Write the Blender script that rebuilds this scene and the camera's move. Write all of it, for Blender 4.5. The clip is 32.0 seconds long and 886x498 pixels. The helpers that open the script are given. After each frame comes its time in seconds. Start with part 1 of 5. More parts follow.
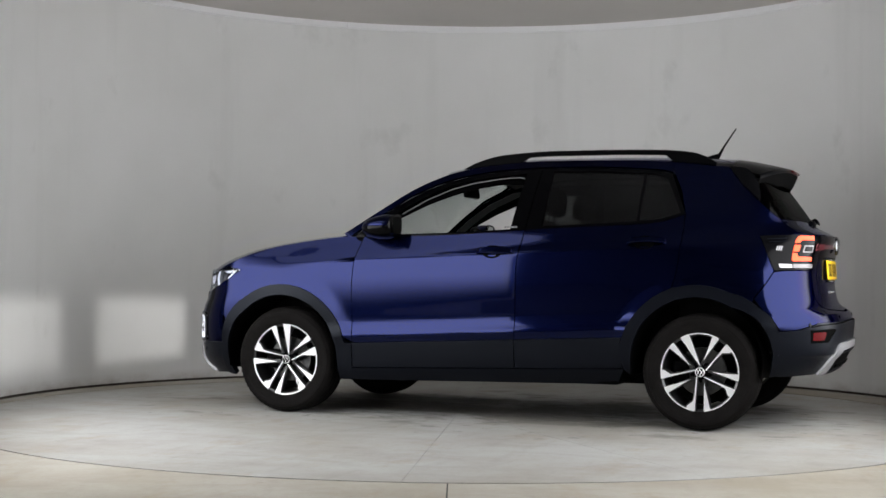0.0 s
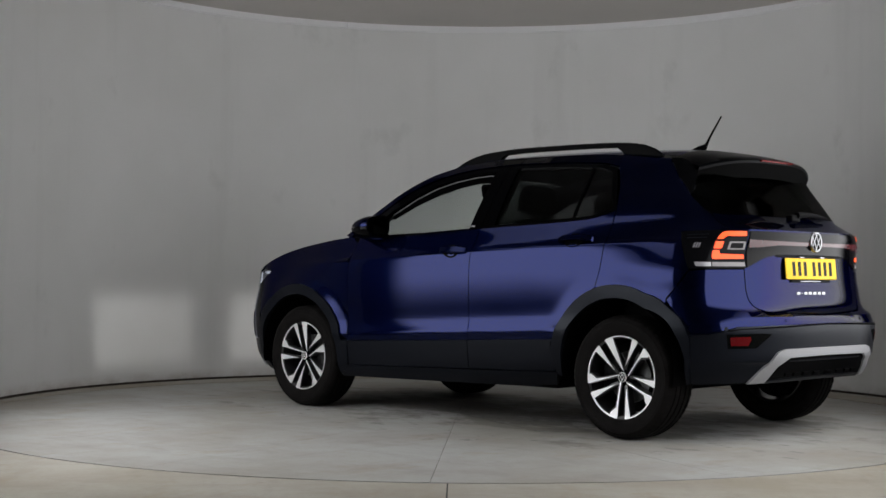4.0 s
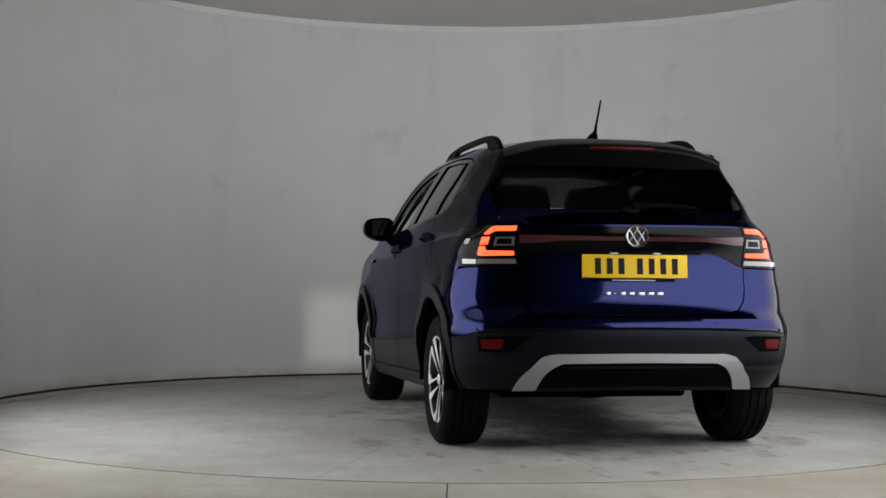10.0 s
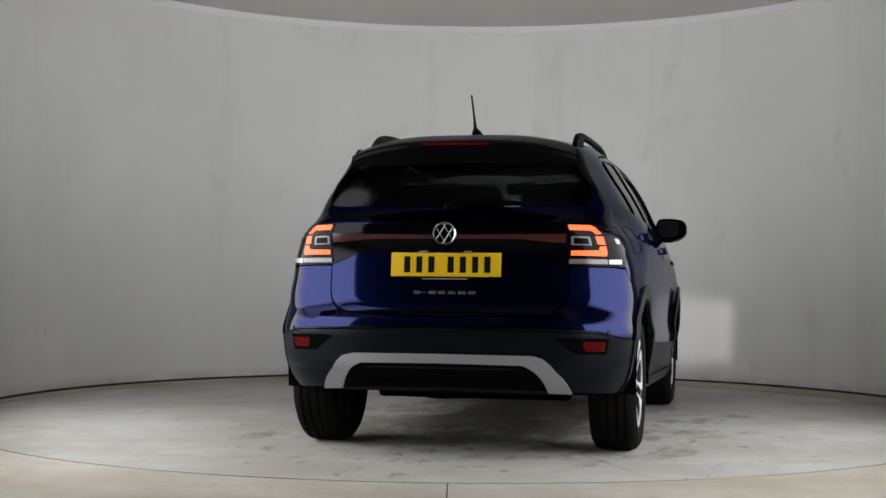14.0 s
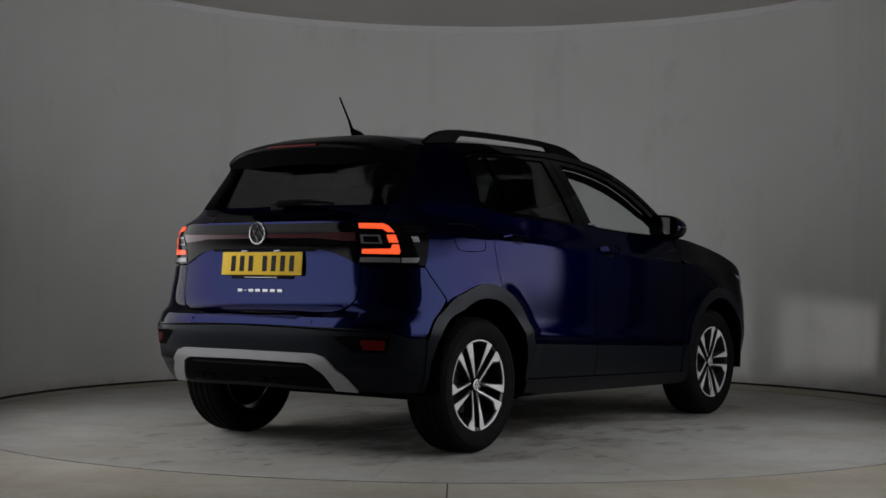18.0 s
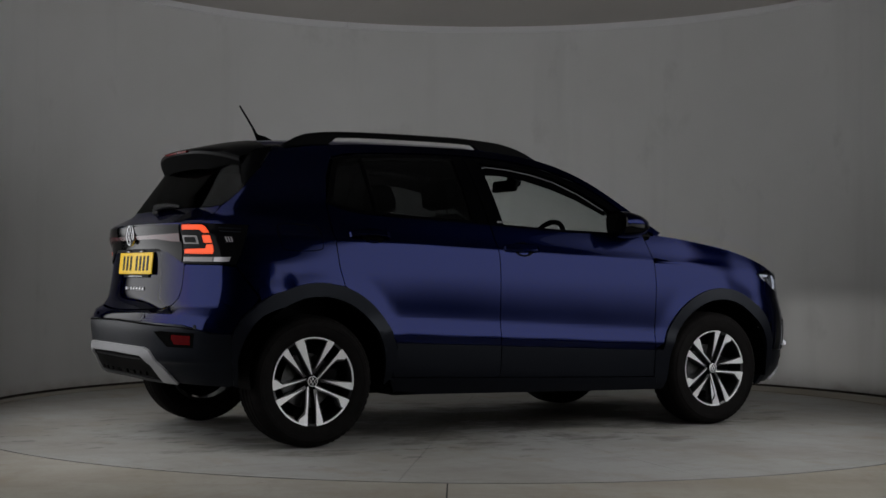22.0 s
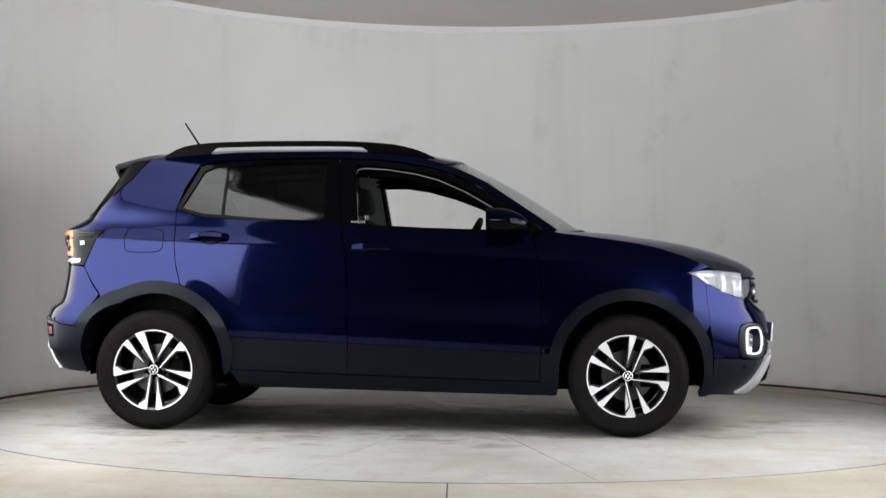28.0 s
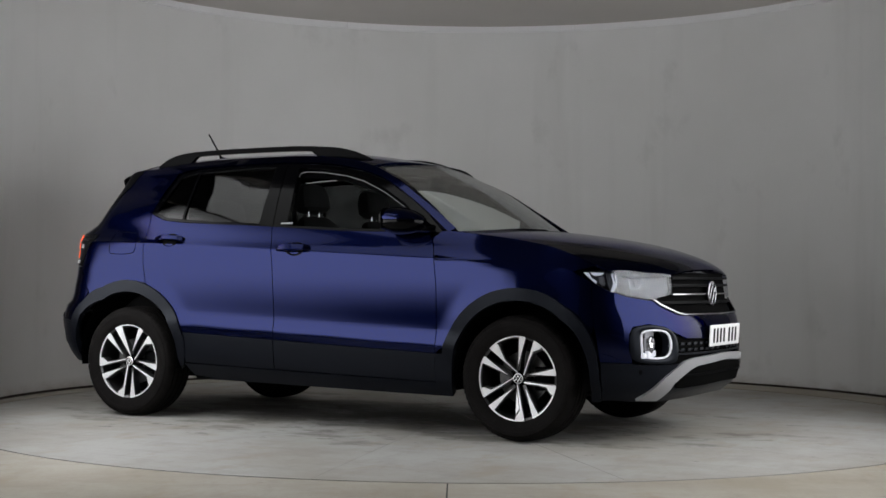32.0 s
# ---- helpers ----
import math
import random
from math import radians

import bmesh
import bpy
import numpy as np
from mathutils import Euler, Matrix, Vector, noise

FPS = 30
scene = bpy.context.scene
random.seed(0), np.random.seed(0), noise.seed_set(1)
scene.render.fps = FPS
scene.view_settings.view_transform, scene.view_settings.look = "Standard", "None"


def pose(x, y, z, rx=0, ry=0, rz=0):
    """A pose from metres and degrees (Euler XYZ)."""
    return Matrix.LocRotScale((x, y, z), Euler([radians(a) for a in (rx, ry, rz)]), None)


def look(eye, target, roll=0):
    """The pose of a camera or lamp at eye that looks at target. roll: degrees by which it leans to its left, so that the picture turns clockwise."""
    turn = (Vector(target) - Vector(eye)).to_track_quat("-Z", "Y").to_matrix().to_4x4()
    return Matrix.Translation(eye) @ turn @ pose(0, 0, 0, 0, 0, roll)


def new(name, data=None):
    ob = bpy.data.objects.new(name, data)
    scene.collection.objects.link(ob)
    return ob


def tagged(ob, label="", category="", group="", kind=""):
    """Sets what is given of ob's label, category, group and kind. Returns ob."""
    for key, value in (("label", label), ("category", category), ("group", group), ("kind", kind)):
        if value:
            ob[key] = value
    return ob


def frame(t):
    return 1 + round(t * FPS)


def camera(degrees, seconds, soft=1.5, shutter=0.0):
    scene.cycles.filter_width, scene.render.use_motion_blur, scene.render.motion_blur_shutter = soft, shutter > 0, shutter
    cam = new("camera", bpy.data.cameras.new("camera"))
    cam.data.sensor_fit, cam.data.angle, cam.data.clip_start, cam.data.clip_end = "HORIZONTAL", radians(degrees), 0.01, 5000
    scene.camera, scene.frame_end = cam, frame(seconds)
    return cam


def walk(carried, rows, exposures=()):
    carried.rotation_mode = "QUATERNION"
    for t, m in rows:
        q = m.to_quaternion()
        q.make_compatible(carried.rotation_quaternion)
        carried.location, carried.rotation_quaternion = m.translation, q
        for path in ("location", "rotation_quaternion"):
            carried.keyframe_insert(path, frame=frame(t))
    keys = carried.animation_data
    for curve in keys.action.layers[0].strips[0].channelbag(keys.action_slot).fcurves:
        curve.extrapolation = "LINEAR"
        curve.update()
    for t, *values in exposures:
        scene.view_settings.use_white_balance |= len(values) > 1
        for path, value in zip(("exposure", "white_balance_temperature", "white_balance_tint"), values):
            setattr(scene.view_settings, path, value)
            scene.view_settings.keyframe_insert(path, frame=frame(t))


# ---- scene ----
# The camera stands still outside the booth and looks in through its open front.
TH0, RATE, LENGTH = 159.9, -5.856, 32.0
CAM_EYE, CAM_YAW, CAM_PITCH, CAM_ROLL = (0.0, -8.763, 0.842), 0.674, 1.115, 0.455
cam = camera(34.8, LENGTH, soft=1.55)
CAM_AIM = (CAM_EYE[0] - math.sin(radians(CAM_YAW)), CAM_EYE[1] + math.cos(radians(CAM_YAW)), CAM_EYE[2] + math.tan(radians(CAM_PITCH)))
walk(cam, [(0.0, look(CAM_EYE, CAM_AIM, CAM_ROLL)), (LENGTH, look(CAM_EYE, CAM_AIM, CAM_ROLL))],
     [(0.0, -0.17), (1.0, -0.44), (2.0, -0.73), (3.0, -0.88), (3.5, -0.9), (4.5, -0.63), (5.5, -0.34), (6.0, -0.23), (7.0, -0.10), (8.0, -0.15), (9.0, -0.54), (10.0, -0.62), (11.0, -0.73), (12.0, -0.72), (13.0, -0.44), (14.0, -0.30), (14.5, -0.35), (16.5, -1.08), (17.0, -1.25), (18.0, -1.68), (19.0, -1.74), (20.0, -1.77), (21.0, -1.79), (22.0, -1.82), (23.0, -1.28), (24.0, -0.76), (25.0, -0.22), (25.5, -0.06), (27.5, 0.20), (28.0, 0.21), (29.0, 0.20), (30.0, 0.14), (31.0, -0.17), (32.0, -0.76)])

# ---- world and light ----
world = bpy.data.worlds.new("hall_dark")
scene.world = world
world.use_nodes = True
world.node_tree.nodes["Background"].inputs["Color"].default_value = (0.02, 0.02, 0.022, 1)
world.node_tree.nodes["Background"].inputs["Strength"].default_value = 0.3

WALL_C, WALL_R, WALL_H = (0.10, 0.245), 3.177, 2.95
PANEL_L, PANEL_R = ((-2.98, 0.0), (-2.14, -3.35)), ((2.92, -0.25), (2.02, -3.35))


# a smaller light panel lies flat over the front corner of the booth
top_light = bpy.data.lights.new("top_light", "AREA")
top_light.shape, top_light.size, top_light.size_y, top_light.energy, top_light.color = "RECTANGLE", 2.8, 1.3, 25.0, (0.98, 1.0, 1.0)
top_lamp = new("top_light", top_light)
top_lamp.matrix_world = pose(-2.55, -1.72, 2.955, 0, 0, 128)

# ---- materials ----


def material(name, color, rough=0.5, metal=0.0, coat=0.0, vary=0.0, scale=4.0, grain=0.0, grain_scale=200.0, bump=0.0, glow=None, glow_strength=0.0, spec=0.5, vary_to=None, rough_vary=0.0):
    """A plain surface with a slow change of colour, a fine grain and a little relief."""
    m = bpy.data.materials.new(name)
    m.use_nodes = True
    nt = m.node_tree
    p = nt.nodes["Principled BSDF"]
    p.inputs["Base Color"].default_value = (*color, 1)
    p.inputs["Roughness"].default_value = rough
    p.inputs["Metallic"].default_value = metal
    p.inputs["Coat Weight"].default_value = coat
    p.inputs["Coat Roughness"].default_value = 0.03
    p.inputs["Specular IOR Level"].default_value = spec
    if glow:
        p.inputs["Emission Color"].default_value = (*glow, 1)
        p.inputs["Emission Strength"].default_value = glow_strength
    if vary or grain or bump:
        tc = nt.nodes.new("ShaderNodeTexCoord")
        big = nt.nodes.new("ShaderNodeTexNoise")
        big.inputs["Scale"].default_value, big.inputs["Detail"].default_value = scale, 5
        fine = nt.nodes.new("ShaderNodeTexNoise")
        fine.inputs["Scale"].default_value, fine.inputs["Detail"].default_value = grain_scale, 3
        for n in (big, fine):
            nt.links.new(tc.outputs["Object"], n.inputs["Vector"])
        last = None
        for tex, amount in ((big, vary), (fine, grain)):
            if not amount:
                continue
            mix = nt.nodes.new("ShaderNodeMix")
            mix.data_type = "RGBA"
            ramp = nt.nodes.new("ShaderNodeMapRange")
            ramp.inputs["From Min"].default_value, ramp.inputs["From Max"].default_value = 0.35, 0.65
            ramp.inputs["To Max"].default_value = 1.0
            nt.links.new(tex.outputs["Fac"], ramp.inputs["Value"])
            nt.links.new(ramp.outputs["Result"], mix.inputs["Factor"])
            to = vary_to if vary_to and tex is big else tuple(c * (1 - amount) for c in color)
            if last:
                mul = nt.nodes.new("ShaderNodeMix")
                mul.data_type, mul.blend_type = "RGBA", "MULTIPLY"
                mul.inputs["Factor"].default_value = 1
                mix.inputs["A"].default_value, mix.inputs["B"].default_value = (1, 1, 1, 1), (1 - amount, 1 - amount, 1 - amount, 1)
                nt.links.new(last, mul.inputs["A"])
                nt.links.new(mix.outputs["Result"], mul.inputs["B"])
                last = mul.outputs["Result"]
            else:
                mix.inputs["A"].default_value, mix.inputs["B"].default_value = (*color, 1), (*to, 1)
                last = mix.outputs["Result"]
        if last:
            nt.links.new(last, p.inputs["Base Color"])
        if rough_vary:
            rr = nt.nodes.new("ShaderNodeMapRange")
            rr.inputs["From Min"].default_value, rr.inputs["From Max"].default_value = 0.3, 0.7
            rr.inputs["To Min"].default_value, rr.inputs["To Max"].default_value = rough - rough_vary, rough + rough_vary
            nt.links.new(big.outputs["Fac"], rr.inputs["Value"])
            nt.links.new(rr.outputs["Result"], p.inputs["Roughness"])
        if bump:
            b = nt.nodes.new("ShaderNodeBump")
            b.inputs["Strength"].default_value, b.inputs["Distance"].default_value = bump, 0.002
            nt.links.new(fine.outputs["Fac"], b.inputs["Height"])
            nt.links.new(b.outputs["Normal"], p.inputs["Normal"])
    return m


def glass(name, tint, rough=0.0, top=0.9, low=0.035):
    m = bpy.data.materials.new(name)
    m.use_nodes = True
    nt = m.node_tree
    nt.nodes.remove(nt.nodes["Principled BSDF"])
    out = nt.nodes["Material Output"]
    clear, gloss, mix, lw, power, lift = (nt.nodes.new(n) for n in ("ShaderNodeBsdfTransparent", "ShaderNodeBsdfGlossy", "ShaderNodeMixShader", "ShaderNodeLayerWeight", "ShaderNodeMath", "ShaderNodeMapRange"))
    clear.inputs["Color"].default_value = (*tint, 1)
    gloss.inputs["Roughness"].default_value = rough
    lw.inputs["Blend"].default_value = 0.5
    power.operation = "POWER"
    power.inputs[1].default_value = 4.5
    lift.inputs["To Min"].default_value, lift.inputs["To Max"].default_value = low, top
    nt.links.new(lw.outputs["Facing"], power.inputs[0])
    nt.links.new(power.outputs["Value"], lift.inputs["Value"])
    nt.links.new(lift.outputs["Result"], mix.inputs["Fac"])
    nt.links.new(clear.outputs["BSDF"], mix.inputs[1])
    nt.links.new(gloss.outputs["BSDF"], mix.inputs[2])
    nt.links.new(mix.outputs["Shader"], out.inputs["Surface"])
    return m




def metallic_paint(name, color, edge, fine, broad, share):
    """Metallic lacquer: a tight flake lobe, a broad one, and a thin clear coat over both."""
    m = material(name, color, rough=fine, metal=1.0, coat=0.55, grain=0.12, grain_scale=900)
    nt = m.node_tree
    a = nt.nodes["Principled BSDF"]
    a.inputs["Coat IOR"].default_value = 1.34
    a.inputs["Coat Roughness"].default_value = 0.02
    a.inputs["Specular Tint"].default_value = (*edge, 1)
    b = nt.nodes.new("ShaderNodeBsdfPrincipled")
    b.inputs["Base Color"].default_value = (*color, 1)
    b.inputs["Metallic"].default_value, b.inputs["Roughness"].default_value = 1.0, broad
    b.inputs["Specular Tint"].default_value = (*edge, 1)
    wave, bump, where = nt.nodes.new("ShaderNodeTexNoise"), nt.nodes.new("ShaderNodeBump"), nt.nodes.new("ShaderNodeTexCoord")
    wave.inputs["Scale"].default_value, wave.inputs["Detail"].default_value = 2.6, 1.0
    bump.inputs["Strength"].default_value, bump.inputs["Distance"].default_value = 0.5, 0.003
    nt.links.new(where.outputs["Object"], wave.inputs["Vector"])
    nt.links.new(wave.outputs["Fac"], bump.inputs["Height"])
    for shader in (a, b):
        nt.links.new(bump.outputs["Normal"], shader.inputs["Normal"])
    nt.links.new(bump.outputs["Normal"], a.inputs["Coat Normal"])
    mix = nt.nodes.new("ShaderNodeMixShader")
    mix.inputs["Fac"].default_value = share
    nt.links.new(a.outputs["BSDF"], mix.inputs[1])
    nt.links.new(b.outputs["BSDF"], mix.inputs[2])
    nt.links.new(mix.outputs["Shader"], nt.nodes["Material Output"].inputs["Surface"])
    return m


PAINT = metallic_paint("blue_metallic_paint", (0.0040, 0.0070, 0.041), (0.045, 0.055, 0.28), 0.085, 0.42, 0.26)
CLAD = material("grey_textured_plastic", (0.0032, 0.0038, 0.0062), rough=0.33, spec=0.15, grain=0.2, grain_scale=700, bump=0.15)
CLAD.node_tree.nodes["Principled BSDF"].inputs["Specular Tint"].default_value = (0.80, 0.87, 1.0, 1)
BLACK = material("black_plastic", (0.0014, 0.0014, 0.0017), rough=0.45, spec=0.03, grain=0.2, grain_scale=500)
VOID = material("deep_black", (0.002, 0.002, 0.002), rough=0.9, spec=0.02)
GLOSS_BLACK = material("gloss_black", (0.0012, 0.0012, 0.0015), rough=0.08, spec=0.09)
SATIN_BLACK = material("satin_black", (0.0022, 0.0022, 0.0026), rough=0.28, spec=0.035)
SILVER = material("silver_paint", (0.29, 0.29, 0.30), rough=0.42, metal=0.35, grain=0.08, grain_scale=600)
CHROME = material("chrome", (0.30, 0.30, 0.31), rough=0.22, metal=1.0)
ALLOY = material("machined_alloy", (0.82, 0.82, 0.83), rough=0.38, metal=0.45, grain=0.06, grain_scale=400)
RIM_DARK = material("black_rim_paint", (0.012, 0.012, 0.013), rough=0.3, coat=0.4)
RUBBER = material("tyre_rubber", (0.0095, 0.0085, 0.0082), rough=0.7, spec=0.05, vary=0.35, scale=14, grain=0.3, grain_scale=160, bump=0.2)
FABRIC = material("dark_seat_fabric", (0.007, 0.007, 0.0075), rough=0.9, spec=0.2, grain=0.4, grain_scale=260, bump=0.3)
TRIM_GREY = material("grey_pillar_trim", (0.085, 0.085, 0.082), rough=0.9, grain=0.1, grain_scale=300)
TRIM_DARK = material("dark_headlining", (0.022, 0.022, 0.022), rough=0.9, grain=0.1, grain_scale=300)
LENS_RED = material("red_lens", (0.070, 0.003, 0.004), rough=0.2, spec=0.1)
LAMP_RED = material("lit_tail_lamp", (0.08, 0.004, 0.002), rough=0.3, spec=0.15, glow=(1.0, 0.105, 0.030), glow_strength=3.5)
LENS_SMOKE = material("smoked_lens", (0.003, 0.003, 0.0036), rough=0.10, spec=0.06)
LENS_WHITE = material("clear_reflector", (0.34, 0.33, 0.35), rough=0.25, metal=0.3)
DRL = material("lit_white_lamp", (0.6, 0.6, 0.65), rough=0.2, glow=(0.85, 0.9, 1.0), glow_strength=0.65)
HEAD_INNER = material("headlamp_reflector", (0.020, 0.021, 0.024), rough=0.3, spec=0.3, vary=0.5, scale=9)
HEAD_BRIGHT = material("headlamp_silver", (0.15, 0.15, 0.16), rough=0.35, spec=0.3)
HEAD_GREY = material("headlamp_grey_panel", (0.085, 0.088, 0.096), rough=0.35, spec=0.3)
STEEL = material("brake_steel", (0.10, 0.10, 0.10), rough=0.4, metal=0.6, vary=0.4, scale=30)
PLATE_Y = material("yellow_number_plate", (0.62, 0.40, 0.014), spec=0.12, rough=0.35, grain=0.05, grain_scale=500)
PLATE_W = material("white_number_plate", (0.66, 0.66, 0.66), rough=0.35)
INK = material("black_ink", (0.006, 0.006, 0.006), rough=0.45, spec=0.08)
REAR_GLASS = glass("rear_privacy_glass", (0.21, 0.215, 0.21), 0.0, 0.14, 0.016)
CLEAR = glass("windscreen_glass", (0.93, 0.965, 0.95), 0.0, 0.9, 0.06)
PRIVACY = glass("privacy_glass", (0.24, 0.25, 0.25), 0.0, 0.9, 0.048)
DARK_HALL = material("dark_hall", (0.30, 0.30, 0.31), rough=0.9, vary=0.3)

# ---- mesh helpers ----


def part(name, bm, mat, parent=None, label="", sharp=35):
    me = bpy.data.meshes.new(name)
    bmesh.ops.recalc_face_normals(bm, faces=bm.faces)
    bm.to_mesh(me)
    bm.free()
    for f in me.polygons:
        f.use_smooth = True
    me.set_sharp_from_angle(angle=radians(sharp))
    me.materials.append(mat)
    ob = new(name, me)
    if parent:
        ob.parent = parent
    if label:
        tagged(ob, label)
    return ob


def curve(*pts):
    """A smooth function through the given points (x rising), flat past the ends."""
    xs, ys = [p[0] for p in pts], [p[1] for p in pts]
    ms = [0.0] * len(xs)
    for i in range(1, len(xs) - 1):
        d0, d1 = (ys[i] - ys[i - 1]) / (xs[i] - xs[i - 1]), (ys[i + 1] - ys[i]) / (xs[i + 1] - xs[i])
        ms[i] = 0.0 if d0 * d1 <= 0 else 2 * d0 * d1 / (d0 + d1)
    ms[0], ms[-1] = (ys[1] - ys[0]) / (xs[1] - xs[0]), (ys[-1] - ys[-2]) / (xs[-1] - xs[-2])

    def f(x):
        if x <= xs[0]:
            return ys[0]
        if x >= xs[-1]:
            return ys[-1]
        i = max(k for k in range(len(xs) - 1) if xs[k] <= x)
        h = xs[i + 1] - xs[i]
        t = (x - xs[i]) / h
        return (2 * t**3 - 3 * t**2 + 1) * ys[i] + (t**3 - 2 * t**2 + t) * h * ms[i] + (3 * t**2 - 2 * t**3) * ys[i + 1] + (t**3 - t**2) * h * ms[i + 1]

    return f


def smooth(a, b, x):
    t = min(1.0, max(0.0, (x - a) / (b - a)))
    return t * t * (3 - 2 * t)


def box(bm, x0, x1, y0, y1, z0, z1, bevel=0.0, m=None):
    r = bmesh.ops.create_cube(bm, size=1)
    for v in r["verts"]:
        v.co = Vector(((x0 + x1) / 2 + v.co.x * (x1 - x0), (y0 + y1) / 2 + v.co.y * (y1 - y0), (z0 + z1) / 2 + v.co.z * (z1 - z0)))
    if bevel:
        es = list({e for v in r["verts"] for e in v.link_edges})
        got = bmesh.ops.bevel(bm, geom=es, offset=bevel, segments=3, profile=0.5, affect="EDGES")
        r["verts"] = list({v for f in got["faces"] for v in f.verts} | {v for v in r["verts"] if v.is_valid})
    if m is not None:
        bmesh.ops.transform(bm, matrix=m, verts=r["verts"])
    return r["verts"]


def sweep(bm, path, radius, sides=8, flat=1.0, caps=True):
    """A tube along a path; radius may be a list; flat squeezes it upright."""
    path = [Vector(p) for p in path]
    rings = []
    for i, p in enumerate(path):
        d = (path[min(i + 1, len(path) - 1)] - path[max(i - 1, 0)]).normalized()
        up = Vector((0, 0, 1)) if abs(d.z) < 0.95 else Vector((0, 1, 0))
        a = d.cross(up).normalized()
        b = a.cross(d)
        r = radius[i] if isinstance(radius, (list, tuple)) else radius
        rings.append([bm.verts.new(p + a * r * math.cos(k * math.tau / sides) + b * r * flat * math.sin(k * math.tau / sides)) for k in range(sides)])
    for r0, r1 in zip(rings, rings[1:]):
        for k in range(sides):
            bm.faces.new((r0[k], r0[(k + 1) % sides], r1[(k + 1) % sides], r1[k]))
    if caps:
        bm.faces.new(rings[0][::-1])
        bm.faces.new(rings[-1])


def lathe(bm, profile, seg=64, axis="y", centre=(0, 0, 0), closed=True):
    """Turns a profile of (radius, offset along the axis) round the axis."""
    rings = []
    for k in range(seg):
        a = k * math.tau / seg
        row = []
        for r, o in profile:
            c = (r * math.cos(a), o, r * math.sin(a)) if axis == "y" else ((r * math.cos(a), r * math.sin(a), o) if axis == "z" else (o, r * math.cos(a), r * math.sin(a)))
            row.append(bm.verts.new(Vector(c) + Vector(centre)))
        rings.append(row)
    n = len(profile)
    for k in range(seg):
        a, b = rings[k], rings[(k + 1) % seg]
        for i in range(n if closed else n - 1):
            j = (i + 1) % n
            bm.faces.new((a[i], a[j], b[j], b[i]))


def thicken(bm, th):
    """Gives an open sheet a thickness inwards, with side walls."""
    bm.normal_update()
    faces, edges = list(bm.faces), [e for e in bm.edges if len(e.link_faces) == 1]
    loops = [(e.link_loops[0].vert, e.link_loops[0].link_loop_next.vert) for e in edges]
    twin = {v: bm.verts.new(v.co - v.normal * th) for v in list(bm.verts)}
    for f in faces:
        bm.faces.new([twin[v] for v in reversed(f.verts)])
    for a, b in loops:
        bm.faces.new((b, a, twin[a], twin[b]))


def sheet(outline, surf, step=(0.04, 0.03), th=0.012, flip=False, mirror=False, lines=(), levels=()):
    """A panel: a polygon of surface coordinates, cut into a grid, laid on the surface and made thick."""
    bm = bmesh.new()
    bm.faces.new([bm.verts.new((a, b, 0)) for a, b in outline])
    for k in (0, 1):
        lo, hi = min(p[k] for p in outline), max(p[k] for p in outline)
        n = max(1, math.ceil((hi - lo) / step[k]))
        for i in range(1, n):
            co, no = [0, 0, 0], [0, 0, 0]
            co[k], no[k] = lo + (hi - lo) * i / n, 1
            bmesh.ops.bisect_plane(bm, geom=bm.verts[:] + bm.edges[:] + bm.faces[:], plane_co=co, plane_no=no, dist=1e-5)
    for level in levels:
        bmesh.ops.bisect_plane(bm, geom=bm.verts[:] + bm.edges[:] + bm.faces[:], plane_co=(0, level, 0), plane_no=(0, 1, 0), dist=1e-5)
    for level in lines:
        bmesh.ops.bisect_plane(bm, geom=bm.verts[:] + bm.edges[:] + bm.faces[:], plane_co=(-0.2, level, 0), plane_no=(0.044, 1, 0), dist=1e-5)
    for v in bm.verts:
        v.co = surf(v.co.x, v.co.y)
        if mirror:
            v.co.y = -v.co.y
    bm.normal_update()
    f = max(bm.faces, key=lambda f: f.calc_area())
    c = f.calc_center_median()
    out = Vector((c.x * 0.25, c.y, (c.z - 0.7)))
    if (f.normal.dot(out) < 0) != flip:
        bmesh.ops.reverse_faces(bm, faces=bm.faces)
    if th:
        thicken(bm, th)
    return bm

# ---- the booth ----


def noise_links(nt, scale, detail, vec, rough=0.55):
    n = nt.nodes.new("ShaderNodeTexNoise")
    n.inputs["Scale"].default_value, n.inputs["Detail"].default_value, n.inputs["Roughness"].default_value = scale, detail, rough
    nt.links.new(vec, n.inputs["Vector"])
    return n.outputs["Fac"]


def remap(nt, value, a, b, c=0.0, d=1.0):
    r = nt.nodes.new("ShaderNodeMapRange")
    for key, x in (("From Min", a), ("From Max", b), ("To Min", c), ("To Max", d)):
        r.inputs[key].default_value = x
    nt.links.new(value, r.inputs["Value"])
    return r.outputs["Result"]


def blend(nt, fac, a, b):
    m = nt.nodes.new("ShaderNodeMix")
    m.data_type = "RGBA"
    nt.links.new(fac, m.inputs["Factor"])
    for key, x in (("A", a), ("B", b)):
        if isinstance(x, tuple):
            m.inputs[key].default_value = (*x, 1)
        else:
            nt.links.new(x, m.inputs[key])
    return m.outputs["Result"]


def stretched(nt, vec, s):
    m = nt.nodes.new("ShaderNodeMapping")
    m.inputs["Scale"].default_value = s
    nt.links.new(vec, m.inputs["Vector"])
    return m.outputs["Vector"]


